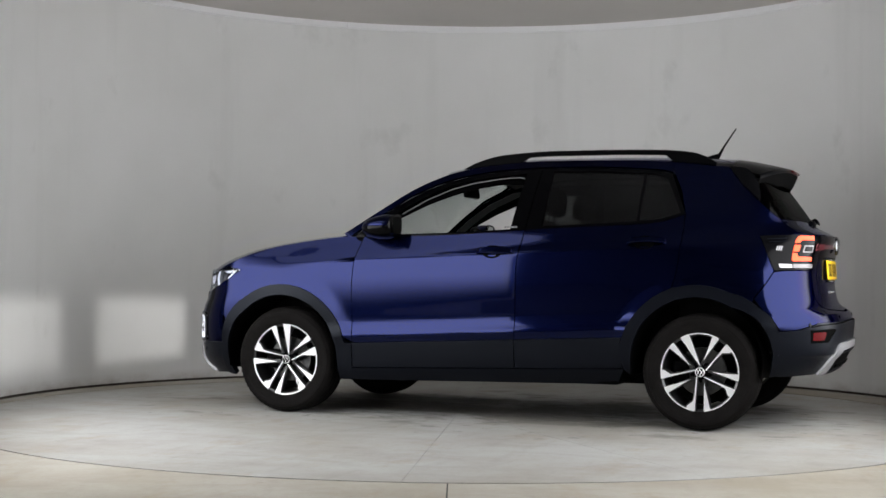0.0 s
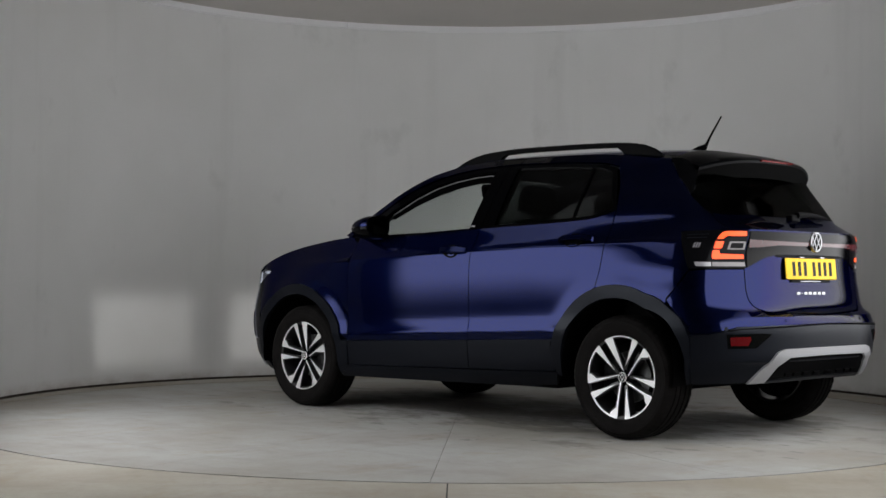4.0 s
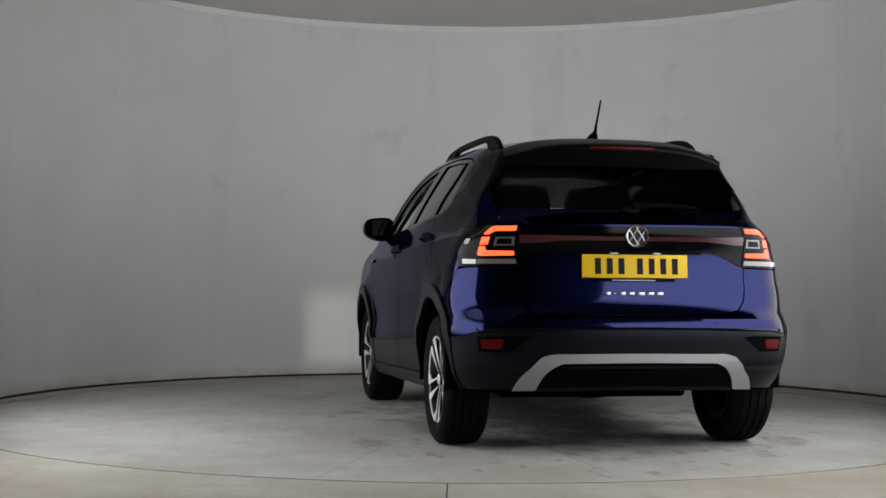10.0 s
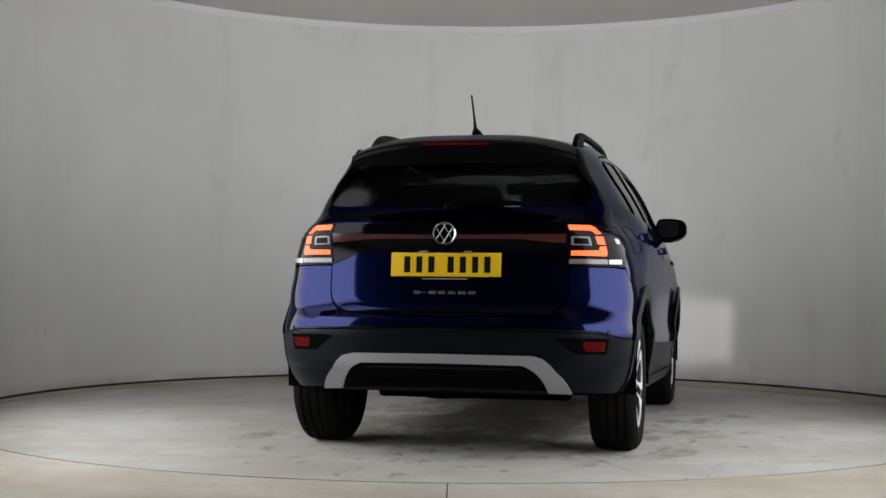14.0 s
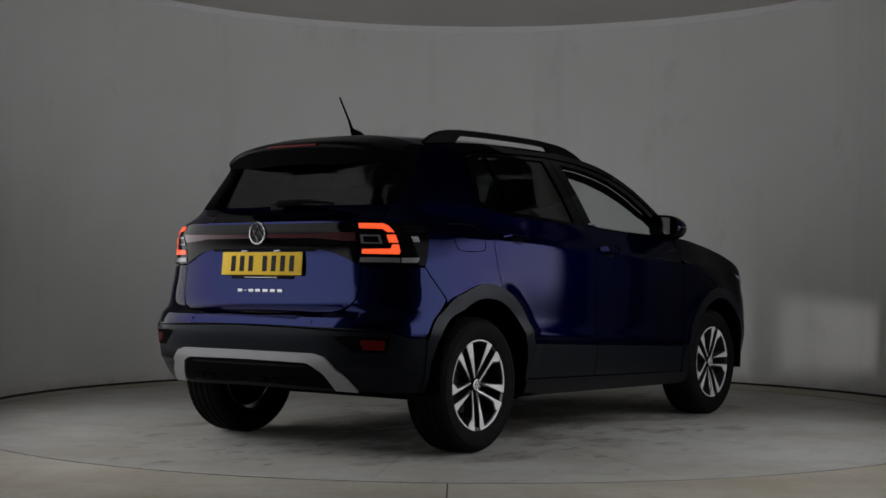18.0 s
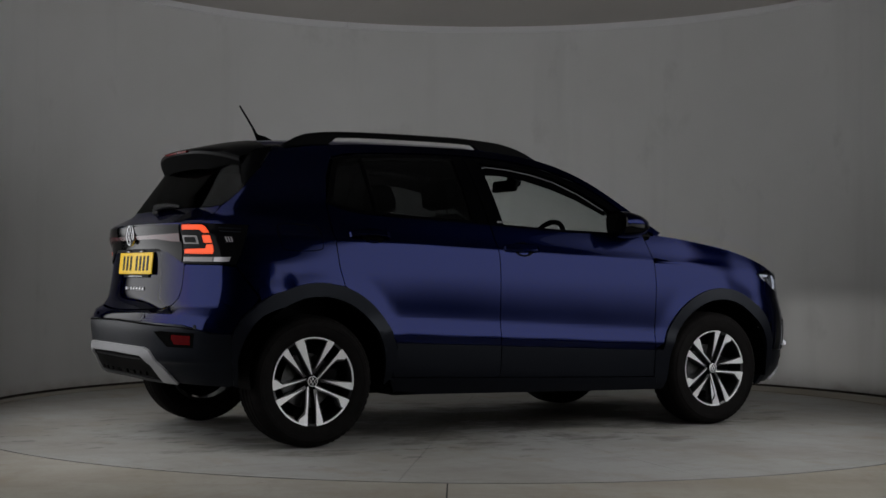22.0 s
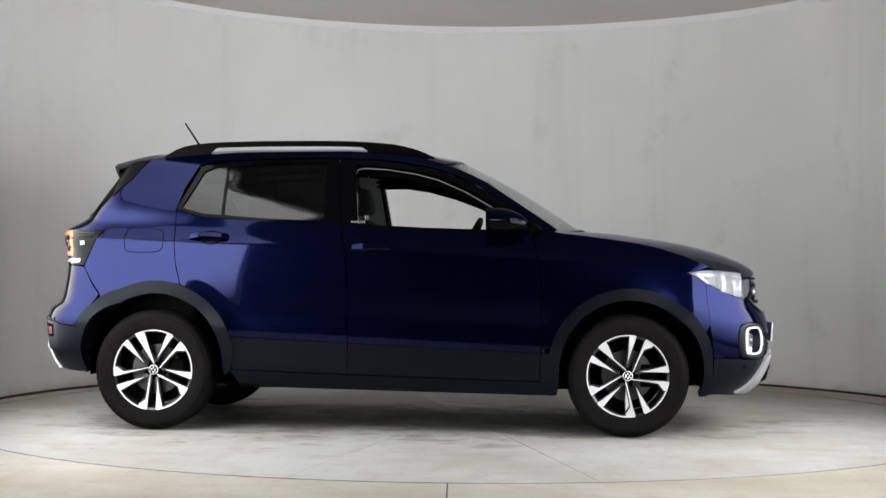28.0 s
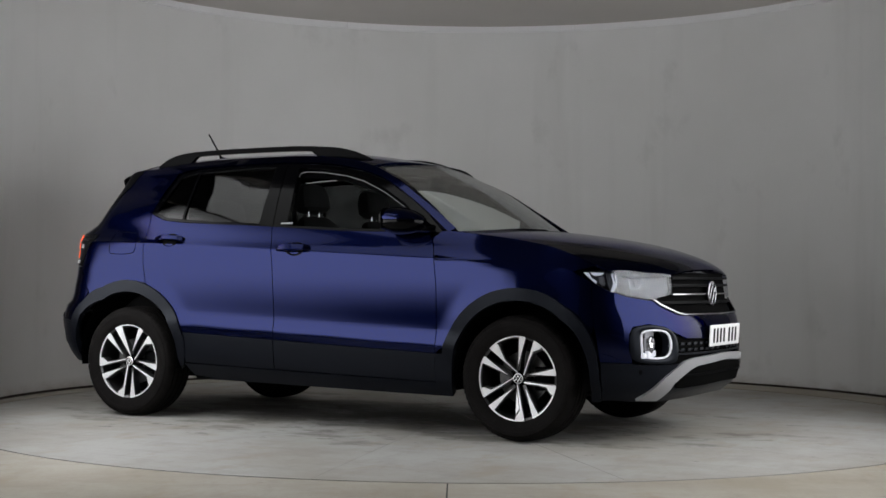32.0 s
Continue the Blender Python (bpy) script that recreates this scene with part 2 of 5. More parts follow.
def wall_material():
    m = material("white_painted_wall", (0.74, 0.735, 0.72), rough=0.55)
    nt = m.node_tree
    p = nt.nodes["Principled BSDF"]
    tc = nt.nodes.new("ShaderNodeTexCoord").outputs["Object"]
    slow = noise_links(nt, 0.9, 3, tc)
    streak = noise_links(nt, 1.0, 4, stretched(nt, tc, (4, 4, 0.3)))
    c = blend(nt, remap(nt, slow, 0.35, 0.7), (0.80, 0.80, 0.795), (0.745, 0.745, 0.735))
    c = blend(nt, remap(nt, streak, 0.52, 0.80, 0, 0.35), c, (0.60, 0.60, 0.585))
    blotch = noise_links(nt, 2.2, 5, stretched(nt, tc, (1, 1, 0.7)), 0.6)
    c = blend(nt, remap(nt, blotch, 0.62, 0.74, 0, 0.4), c, (0.56, 0.56, 0.545))
    sep = nt.nodes.new("ShaderNodeSeparateXYZ")
    nt.links.new(tc, sep.inputs["Vector"])
    foot = nt.nodes.new("ShaderNodeMath")
    foot.operation = "MULTIPLY"
    nt.links.new(remap(nt, sep.outputs["Z"], 0.0, 0.09, 0.8, 0.0), foot.inputs[0])
    nt.links.new(remap(nt, noise_links(nt, 3.0, 6, stretched(nt, tc, (1, 1, 2)), 0.7), 0.40, 0.70, 0.05, 1.0), foot.inputs[1])
    c = blend(nt, foot.outputs["Value"], c, (0.30, 0.24, 0.18))
    nt.links.new(c, p.inputs["Base Color"])
    b = nt.nodes.new("ShaderNodeBump")
    b.inputs["Strength"].default_value, b.inputs["Distance"].default_value = 0.08, 0.004
    nt.links.new(noise_links(nt, 60, 4, tc), b.inputs["Height"])
    nt.links.new(b.outputs["Normal"], p.inputs["Normal"])
    return m


def floor_material(name, pale, warm, dark, dark_oval):
    """Pale screed with slow warm patches, fine scratches and dark stains, thicker within an ellipse (x, y, half length,
    half width).
    """
    m = material(name, pale, rough=0.8, spec=0.04)
    nt = m.node_tree
    p = nt.nodes["Principled BSDF"]
    tc = nt.nodes.new("ShaderNodeTexCoord").outputs["Object"]
    c = blend(nt, remap(nt, noise_links(nt, 0.9, 7, tc, 0.6), 0.40, 0.64), pale, warm)
    c = blend(nt, remap(nt, noise_links(nt, 2.2, 6, stretched(nt, tc, (1, 3, 1)), 0.65), 0.50, 0.78, 0, 0.35), c, tuple(x * 0.70 for x in warm))
    c = blend(nt, remap(nt, noise_links(nt, 3.0, 6, stretched(nt, tc, (3, 1, 1)), 0.65), 0.52, 0.78, 0, 0.30), c, tuple(x * 0.72 for x in warm))
    c = blend(nt, remap(nt, noise_links(nt, 40, 4, tc, 0.7), 0.5, 0.8, 0, 0.30), c, tuple(x * 0.8 for x in warm))
    c = blend(nt, remap(nt, noise_links(nt, 1.6, 9, stretched(nt, tc, (1.8, 1, 1)), 0.7), 0.54, 0.66, 0, 0.45), c, (warm[0] * 0.97, warm[1] * 0.88, warm[2] * 0.74))
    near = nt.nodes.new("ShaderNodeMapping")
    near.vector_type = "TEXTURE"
    near.inputs["Location"].default_value = (dark_oval[0], dark_oval[1], 0)
    near.inputs["Scale"].default_value = (dark_oval[2], dark_oval[3], 1)
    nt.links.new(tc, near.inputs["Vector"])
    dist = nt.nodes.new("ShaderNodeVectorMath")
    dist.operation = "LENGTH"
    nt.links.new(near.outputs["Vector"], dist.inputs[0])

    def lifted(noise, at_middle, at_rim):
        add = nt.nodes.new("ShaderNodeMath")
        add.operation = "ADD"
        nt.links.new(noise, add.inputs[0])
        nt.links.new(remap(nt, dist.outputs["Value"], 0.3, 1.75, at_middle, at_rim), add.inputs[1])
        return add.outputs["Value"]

    # large dark patches, thickest within the ellipse, then small wet spots of oil
    dark_patches = lifted(noise_links(nt, 1.5, 8, stretched(nt, tc, (1, 1.5, 1)), 0.66), 0.17, -0.12)
    c = blend(nt, remap(nt, dark_patches, 0.56, 0.64, 0, 0.62), c, tuple(x * 0.50 for x in warm))
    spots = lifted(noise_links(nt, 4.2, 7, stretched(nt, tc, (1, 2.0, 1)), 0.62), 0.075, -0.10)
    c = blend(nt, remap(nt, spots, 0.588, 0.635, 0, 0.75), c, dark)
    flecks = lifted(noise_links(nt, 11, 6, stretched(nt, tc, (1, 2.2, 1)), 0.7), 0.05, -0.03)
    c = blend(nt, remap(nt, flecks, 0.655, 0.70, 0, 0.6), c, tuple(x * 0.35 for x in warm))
    nt.links.new(c, p.inputs["Base Color"])
    nt.links.new(remap(nt, spots, 0.59, 0.65, 0.8, 0.38), p.inputs["Roughness"])
    nt.links.new(remap(nt, spots, 0.59, 0.65, 0.04, 0.09), p.inputs["Specular IOR Level"])
    b = nt.nodes.new("ShaderNodeBump")
    b.inputs["Strength"].default_value, b.inputs["Distance"].default_value = 0.12, 0.003
    nt.links.new(noise_links(nt, 90, 4, tc), b.inputs["Height"])
    nt.links.new(b.outputs["Normal"], p.inputs["Normal"])
    return m


WALL = wall_material()
FLOOR = floor_material("pale_concrete", (0.40, 0.378, 0.335), (0.32, 0.288, 0.235), (0.15, 0.125, 0.10), (0, -3.9, 2.2, 0.25))
# stains gather in an ellipse under the car, deepened to paint in its shade
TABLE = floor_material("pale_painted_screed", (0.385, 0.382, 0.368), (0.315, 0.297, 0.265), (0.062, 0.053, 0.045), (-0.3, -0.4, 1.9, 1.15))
CEIL = material("booth_ceiling_paint", (0.62, 0.59, 0.56), rough=0.8, vary=0.06, scale=0.7)
RING = material("white_trim", (0.85, 0.85, 0.86), rough=0.45)
SEAM = material("dirty_seam", (0.17, 0.13, 0.09), rough=0.9, spec=0.05, vary=0.6, scale=3)
GAP = material("dark_joint", (0.03, 0.028, 0.025), rough=0.9)
DIRT = material("brown_dirt_line", (0.05, 0.04, 0.03), rough=0.9, vary=0.5, scale=6)

A0, A1 = 3.2, 181.0


def arc_strip(r0, r1, z0, z1, a0=A0, a1=A1, seg=168):
    """A curved wall: a closed ring piece between two radii and two heights."""
    bm = bmesh.new()
    rows = []
    for k in range(seg + 1):
        a = radians(a0 + (a1 - a0) * k / seg)
        rows.append([bm.verts.new((WALL_C[0] + r * math.cos(a), WALL_C[1] + r * math.sin(a), z)) for r, z in ((r0, z0), (r1, z0), (r1, z1), (r0, z1))])
    for a, b in zip(rows, rows[1:]):
        for i in range(4):
            bm.faces.new((a[i], b[i], b[(i + 1) % 4], a[(i + 1) % 4]))
    bm.faces.new(rows[0])
    bm.faces.new(rows[-1][::-1])
    return bm


tagged(part("wall_back", arc_strip(WALL_R, WALL_R + 0.08, 0, 3.06), WALL), "curved white-painted booth wall with faint drip stains", "wall", kind="structure")
tagged(part("baseboard", arc_strip(WALL_R - 0.012, WALL_R - 0.001, 0, 0.016), DIRT), "thin brown dirty joint along the wall's foot", "trim", kind="structure")
trim = tagged(part("trim", arc_strip(WALL_R - 0.012, WALL_R - 0.001, WALL_H - 0.004, 3.0, A0, A1), RING), "white curved cove trim under the ceiling", "trim", kind="structure")
for k in range(5):
    a = 3.2 + (74.3 - 3.2) * k / 2 if k < 3 else 74.3 + (181 - 74.3) * (k - 2) / 3
    b = 3.2 + (74.3 - 3.2) * (k + 1) / 2 if k < 2 else 74.3 + (181 - 74.3) * (k - 1) / 3
    part("trim_piece", arc_strip(WALL_R - 0.034, WALL_R - 0.012, WALL_H, 2.998, a + 0.03, b - 0.03, 40), RING, trim)
for name, ((x0, y0), (x1, y1)) in (("wall_left", PANEL_L), ("wall_right", PANEL_R)):
    d = (Vector((x1, y1, 0)) - Vector((x0, y0, 0)))
    out = Vector((-d.y, d.x, 0)).normalized() * (1 if x0 > 0 else -1)
    bm = bmesh.new()
    foot = [Vector((x0, y0, 0)) + out * 0.03 - d * 0.14, Vector((x1, y1, 0)) + out * 0.03, Vector((x1, y1, 0)) + out * 0.11, Vector((x0, y0, 0)) + out * 0.11 - d * 0.14]
    low, top = [bm.verts.new(v) for v in foot], [bm.verts.new(v + Vector((0, 0, 2.35))) for v in foot]
    bm.faces.new(low)
    bm.faces.new(top)
    for i in range(4):
        bm.faces.new((low[i], low[(i + 1) % 4], top[(i + 1) % 4], top[i]))
    tagged(part(name, bm, WALL), "white-painted booth wall that carries a light panel", "wall", kind="structure")
bm = bmesh.new()
box(bm, -3.6, 3.8, 0.6, 3.8, 3.0, 3.06)
tagged(part("ceiling", bm, CEIL), "plain grey-white booth ceiling", "ceiling", kind="structure")

def panel_glow(peak):
    """The light of a large softbox: even over its middle, fading towards its edges."""
    m = bpy.data.materials.new("softbox_glow")
    m.use_nodes = True
    nt = m.node_tree
    nt.nodes.remove(nt.nodes["Principled BSDF"])
    glow = nt.nodes.new("ShaderNodeEmission")
    glow.inputs["Color"].default_value = (0.977, 0.983, 1.0, 1)
    sep = nt.nodes.new("ShaderNodeSeparateXYZ")
    nt.links.new(nt.nodes.new("ShaderNodeTexCoord").outputs["Generated"], sep.inputs["Vector"])
    value = None
    for axis, a, b, c, d in (("X", 0.05, 0.11, 0.0, 1.0), ("X", 0.985, 1.0, 1.0, 0.0), ("Z", 0.0, 0.28, 0.0, 1.0), ("Z", 0.70, 1.0, 1.0, 0.2)):
        r = nt.nodes.new("ShaderNodeMapRange")
        r.interpolation_type = "SMOOTHSTEP"
        for key, x in (("From Min", a), ("From Max", b), ("To Min", c), ("To Max", d)):
            r.inputs[key].default_value = x
        nt.links.new(sep.outputs[axis], r.inputs["Value"])
        mul = nt.nodes.new("ShaderNodeMath")
        mul.operation = "MULTIPLY"
        nt.links.new(r.outputs["Result"], mul.inputs[0])
        if value:
            nt.links.new(value, mul.inputs[1])
        else:
            mul.inputs[1].default_value = peak
        value = mul.outputs["Value"]
    nt.links.new(value, glow.inputs["Strength"])
    nt.links.new(glow.outputs["Emission"], nt.nodes["Material Output"].inputs["Surface"])
    return m


GLOW = panel_glow(7.5)
for ((x0, y0), (x1, y1)), longer in ((PANEL_L, 1.095), (PANEL_R, 1.29)):
    w = math.dist((x0, y0), (x1, y1)) * longer
    root = tagged(new("light_panel"), "large glowing white softbox panel on the booth's side wall", "lamp", group="booth light panels")
    bm = bmesh.new()
    box(bm, 0.0, w, -0.005, 0.005, 0.24, 2.35, 0.0)
    part("diffuser", bm, GLOW, root, "glowing white diffuser")
    for x, z, dx, dz in ((-0.02, 1.295, 0.02, 1.095), (w + 0.02, 1.295, 0.02, 1.095), (w / 2, 0.22, w / 2, 0.02), (w / 2, 2.37, w / 2, 0.02)):
        bm = bmesh.new()
        box(bm, x - dx, x + dx, -0.015, 0.015, z - dz, z + dz, 0.0)
        part("frame", bm, CEIL, root)
    root.matrix_world = pose(x0, y0, 0, 0, 0, math.degrees(math.atan2(y1 - y0, x1 - x0)))
top_panel = tagged(new("light_panel"), "flat white light panel in a grey frame over the booth's corner", "lamp")
bm = bmesh.new()
box(bm, -1.44, 1.44, -0.69, 0.69, 0.025, 0.07, 0.005)
part("frame", bm, CEIL, top_panel)
bm = bmesh.new()
box(bm, -1.40, 1.40, -0.65, 0.65, 0.005, 0.025, 0.0)
part("diffuser", bm, RING, top_panel)
top_panel.matrix_world = pose(-2.55, -1.72, 2.96, 0, 0, 128)
TABLE_R = 2.965
bm = bmesh.new()
lathe(bm, [(TABLE_R + 0.026, -0.3), (TABLE_R + 0.026, 0.0), (9.0, 0.0), (9.0, -0.3)], seg=160, axis="z")
bmesh.ops.translate(bm, verts=bm.verts, vec=(0, 0, 0))
tagged(part("floor", bm, FLOOR), "pale stained concrete floor round the turntable", "floor", kind="structure")
bm = bmesh.new()
box(bm, -9, 9, -12, 9, -0.4, -0.32)
tagged(part("ground", bm, GAP), "dark pit under the turntable", "ground", kind="structure")

bm = bmesh.new()
box(bm, -0.045, -0.039, -3.9, -TABLE_R - 0.028, -0.01, 0.0008)
tagged(part("floor_joint", bm, GAP), "thin dark joint in the concrete floor", "joint", kind="structure")

turntable = tagged(new("turntable"), "round pale screed-covered turntable with oil stains", "turntable")
bm = bmesh.new()
lathe(bm, [(0.02, -0.0045), (TABLE_R - 0.004, -0.0045), (TABLE_R - 0.004, -0.2), (0.02, -0.2)], seg=96, axis="z")
part("deck", bm, SEAM, turntable)
for k in range(14):
    a0, a1, g = radians(131.3 + k * 360 / 14), radians(131.3 + (k + 1) * 360 / 14), 0.0013
    bm = bmesh.new()
    mid = Vector((math.cos((a0 + a1) / 2), math.sin((a0 + a1) / 2), 0)) * g / math.sin(math.pi / 14)
    d = g / TABLE_R
    rim = [(TABLE_R * math.cos(a0 + d + (a1 - a0 - 2 * d) * i / 12), TABLE_R * math.sin(a0 + d + (a1 - a0 - 2 * d) * i / 12)) for i in range(13)]
    top = [bm.verts.new((mid.x, mid.y, -0.001))] + [bm.verts.new((x, y, -0.001)) for x, y in rim]
    low = [bm.verts.new((v.co.x, v.co.y, -0.06)) for v in top]
    bm.faces.new(top)
    bm.faces.new(low[::-1])
    for i in range(len(top)):
        j = (i + 1) % len(top)
        bm.faces.new((top[i], low[i], low[j], top[j]))
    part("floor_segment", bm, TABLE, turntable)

# the dark hall that closes the place
bm = bmesh.new()
for x0, x1, y0, y1, z0, z1 in ((-7.2, -7, -11, 6, -0.3, 4.6), (7, 7.2, -11, 6, -0.3, 4.6), (-7.2, 7.2, -11.2, -11, -0.3, 4.6), (-7.2, 7.2, 6, 6.2, -0.3, 4.6)):
    box(bm, x0, x1, y0, y1, z0, z1)
tagged(part("wall_hall", bm, DARK_HALL), "dark hall walls round the booth", "wall", kind="structure")
bm = bmesh.new()
box(bm, -7.2, 7.2, -11.2, 6.2, 4.6, 4.8)
tagged(part("ceiling_hall", bm, DARK_HALL), "dark hall ceiling", "ceiling", kind="structure")

# ---- the car: its skin as one surface of (q, z); q runs along the side and round the corners ----
OFF = (-0.295, -0.405)
XF, XR, CORNER = 1.55, -1.45, 1.15
REAR_ARCH, FRONT_ARCH = (-1.258, 0.372, 0.434, 0.368), (1.287, 0.352, 0.434, 0.372)
nose = curve((0.18, 1.955), (0.23, 2.013), (0.29, 2.080), (0.38, 2.095), (0.47, 2.098), (0.57, 2.092), (0.63, 2.080), (0.70, 2.040), (0.75, 2.025), (0.86, 2.014), (0.90, 2.006), (1.0, 1.99))
tail = curve((0.20, 1.86), (0.30, 1.915), (0.36, 1.955), (0.418, 1.984), (0.428, 1.996), (0.438, 1.999), (0.50, 2.002), (0.565, 2.008), (0.598, 2.009), (0.606, 2.001), (0.63, 2.0), (0.652, 1.988), (0.68, 1.938), (0.705, 1.918), (0.73, 1.909), (0.76, 1.903), (0.84, 1.893), (0.92, 1.889), (0.98, 1.897), (1.02, 1.912), (1.07, 1.925), (1.095, 1.918), (1.12, 1.865), (1.15, 1.805), (1.19, 1.768),
             (1.236, 1.735), (1.382, 1.63), (1.48, 1.56), (1.56, 1.50))
flank = curve((0.18, 0.745), (0.23, 0.780), (0.27, 0.812), (0.30, 0.832), (0.33, 0.846), (0.36, 0.852), (0.42, 0.858), (0.47, 0.8625), (0.485, 0.8635), (0.505, 0.8665), (0.520, 0.8695), (0.532, 0.8695), (0.545, 0.8670), (0.565, 0.8625), (0.590, 0.8590), (0.61, 0.8580), (0.64, 0.8592),
              (0.70, 0.8630), (0.76, 0.8665), (0.82, 0.8690), (0.88, 0.8702), (0.94, 0.8700), (0.970, 0.8688), (0.981, 0.8675), (0.989, 0.8645), (1.0, 0.8595), (1.02, 0.8510), (1.05, 0.8400), (1.08, 0.8300), (1.12, 0.8150), (1.20, 0.776), (1.30, 0.723), (1.40, 0.664),
              (1.46, 0.625), (1.50, 0.588), (1.54, 0.535))
plain = curve((0.18, 0.735), (0.23, 0.772), (0.28, 0.805), (0.34, 0.838), (0.50, 0.858), (0.62, 0.8635), (0.72, 0.8645), (0.82, 0.860), (0.88, 0.851), (0.93, 0.836), (1.0, 0.807), (1.10, 0.760), (1.2, 0.72))
pinch = curve((0.2, 0.0), (0.6, 0.0), (0.866, 0.02), (0.978, 0.045), (1.05, 0.065), (1.146, 0.088), (1.3, 0.085), (1.43, 0.07), (1.5, 0.06))


def half_width(x, z):
    s = z + 0.044 * (min(1.25, max(XR, x)) + 0.2) * (1 - smooth(1.18, 1.40, z))
    y = flank(s)
    if x > 0.95:
        k = smooth(0.95, 1.45, x)
        y = y * (1 - k) + plain(z) * k
    if x < -0.55:
        y -= pinch(z) * ((-0.55 - max(x, XR)) / 0.9) ** 2
    # doors bow a little in plan; the painted wings swell round the wheels
    y -= 0.010 * min(1.0, abs(x - 0.1) / 1.3) ** 2 * (1 - smooth(1.1, 1.3, z))
    y += 0.010 * smooth(0.72, 1.22, x) * (1 - smooth(1.27, 1.52, x)) * smooth(0.45, 0.62, z) * (1 - smooth(0.84, 0.96, z))
    for c in (REAR_ARCH, FRONT_ARCH):
        d = math.hypot(x - c[0], z - c[1]) - c[2]
        if d < 0.09 and z > 0.3:
            u = 1 - max(0.0, d) / 0.065
            y += 0.011 * (0.5 * u + math.sqrt(0.25 * u * u + 0.004)) * smooth(0.36, 0.52, z) * (1 - smooth(0.075, 0.09, d))
    if x < -0.78:
        y += 0.006 * smooth(0.0, 0.34, -0.80 - x + 0.5 * (z - 0.95)) * smooth(0.50, 0.80, s) * (1 - smooth(0.984, 0.998, s))
    return y


def skin(q, z):
    if XR <= q <= XF:
        return Vector((q, half_width(q, z), z))
    if q > XF:
        f = max(0.0, math.cos(min(1.0, (q - XF) / CORNER) * math.pi / 2)) ** (2 / 2.4)
        return Vector((XF + (nose(z) - XF) * max(0.0, 1 - f**2.5) ** (1 / 2.5), half_width(XF, z) * f, z))
    f = max(0.0, math.cos(min(1.0, (XR - q) / CORNER) * math.pi / 2)) ** (2 / 2.8)
    dx = (tail(z) + XR) * max(0.0, 1 - f**3.15) ** (1 / 3.15)
    w = half_width(XR, z) - pinch(z) * 2.22 * 0.10 * (1 - math.exp(-dx / 0.10))
    return Vector((XR - dx, w * f, z))


def proud(d):
    """The skin moved outwards by d."""
    def f(q, z):
        e = 0.004
        p = skin(q, z)
        n = (skin(q + e, z) - skin(q - e, z)).cross(skin(q, z + e) - skin(q, z - e))
        if n.length < 1e-12:
            return p
        n.normalize()
        if n.dot(Vector((p.x * 0.3, p.y, 0))) < 0:
            n = -n
        return p + n * d
    return f


def q_at(y, z, front):
    """The q at which the nose or tail skin stands y off the middle."""
    w, n = (half_width(XF, z), 2.4) if front else (half_width(XR, z), 2.8)
    a = math.acos(min(1.0, max(0.0, (abs(y) / w))) ** (n / 2))
    return XF + a / (math.pi / 2) * CORNER if front else XR - a / (math.pi / 2) * CORNER


QF, QR = XF + CORNER, XR - CORNER
hood_mid = curve((0.7, 1.12), (0.958, 1.106), (1.124, 1.100), (1.423, 1.066), (1.655, 1.026), (1.853, 0.970), (1.985, 0.909), (2.03, 0.868), (2.06, 0.836))


def hood_z(x, y):
    u = min(1.0, abs(y) / 0.86)
    bow = 0.30 * u**2.6
    return hood_mid(x + bow) - 0.022 * u * u


def shoulder(q):
    """Where the skin meets the bonnet."""
    z = 1.0
    for _ in range(30):
        p = skin(q, z)
        z += 0.5 * (hood_z(p.x, p.y) - z)
    return z


eave = curve((-1.48, 1.455), (-1.40, 1.470), (-1.078, 1.512), (-0.827, 1.529), (-0.294, 1.535), (0.081, 1.505), (0.269, 1.463), (0.456, 1.385), (0.643, 1.270), (0.83, 1.145), (0.94, 1.07))
roof_mid = curve((-1.75, 1.492), (-1.53, 1.524), (-1.40, 1.545), (-1.2, 1.556), (-0.8, 1.568), (-0.3, 1.570), (0.0, 1.556), (0.2, 1.530), (0.40, 1.49))
win_top = curve((-1.15, 1.30), (-1.077, 1.445), (-1.015, 1.461), (-0.906, 1.472), (-0.658, 1.484), (-0.347, 1.490), (-0.224, 1.486), (-0.038, 1.474), (0.148, 1.446), (0.271, 1.416), (0.426, 1.357), (0.580, 1.268), (0.734, 1.163), (0.84, 1.085))
belt = curve((-1.19, 1.205), (-1.042, 1.158), (-0.935, 1.147), (-0.783, 1.138), (-0.342, 1.119), (-0.206, 1.111), (-0.024, 1.100), (0.278, 1.085), (0.519, 1.080), (0.84, 1.074))


def clad_top(x):
    return 0.484 - 0.041 * (x + 0.211)


def clad_low(x):
    return 0.322 - 0.0265 * (x + 0.211)


def arc(c, r, a0, a1, n=24):
    return [(c[0] + r * math.cos(radians(a0 + (a1 - a0) * k / n)), c[1] + r * math.sin(radians(a0 + (a1 - a0) * k / n))) for k in range(n + 1)]


def along(f, x0, x1, n=16):
    return [(x0 + (x1 - x0) * k / n, f(x0 + (x1 - x0) * k / n)) for k in range(n + 1)]


car = tagged(new("car"), "dark blue metallic small SUV with grey cladding on a turntable", "car")


# levels at which the flank is creased; they fall slightly towards the nose
CREASES = (0.505, 0.512, 0.520, 0.526, 0.532, 0.545, 0.565, 0.590, 0.61, 0.955, 0.970, 0.981, 0.989, 1.0, 1.02)


def both(name, outline, mat, parent=car, label="", surf=skin, step=(0.04, 0.03), th=0.012, sharp=35, lines=()):
    return [part(name, sheet(outline, surf, step, th, mirror=m, lines=lines), mat, parent, label, sharp) for m in (False, True)]


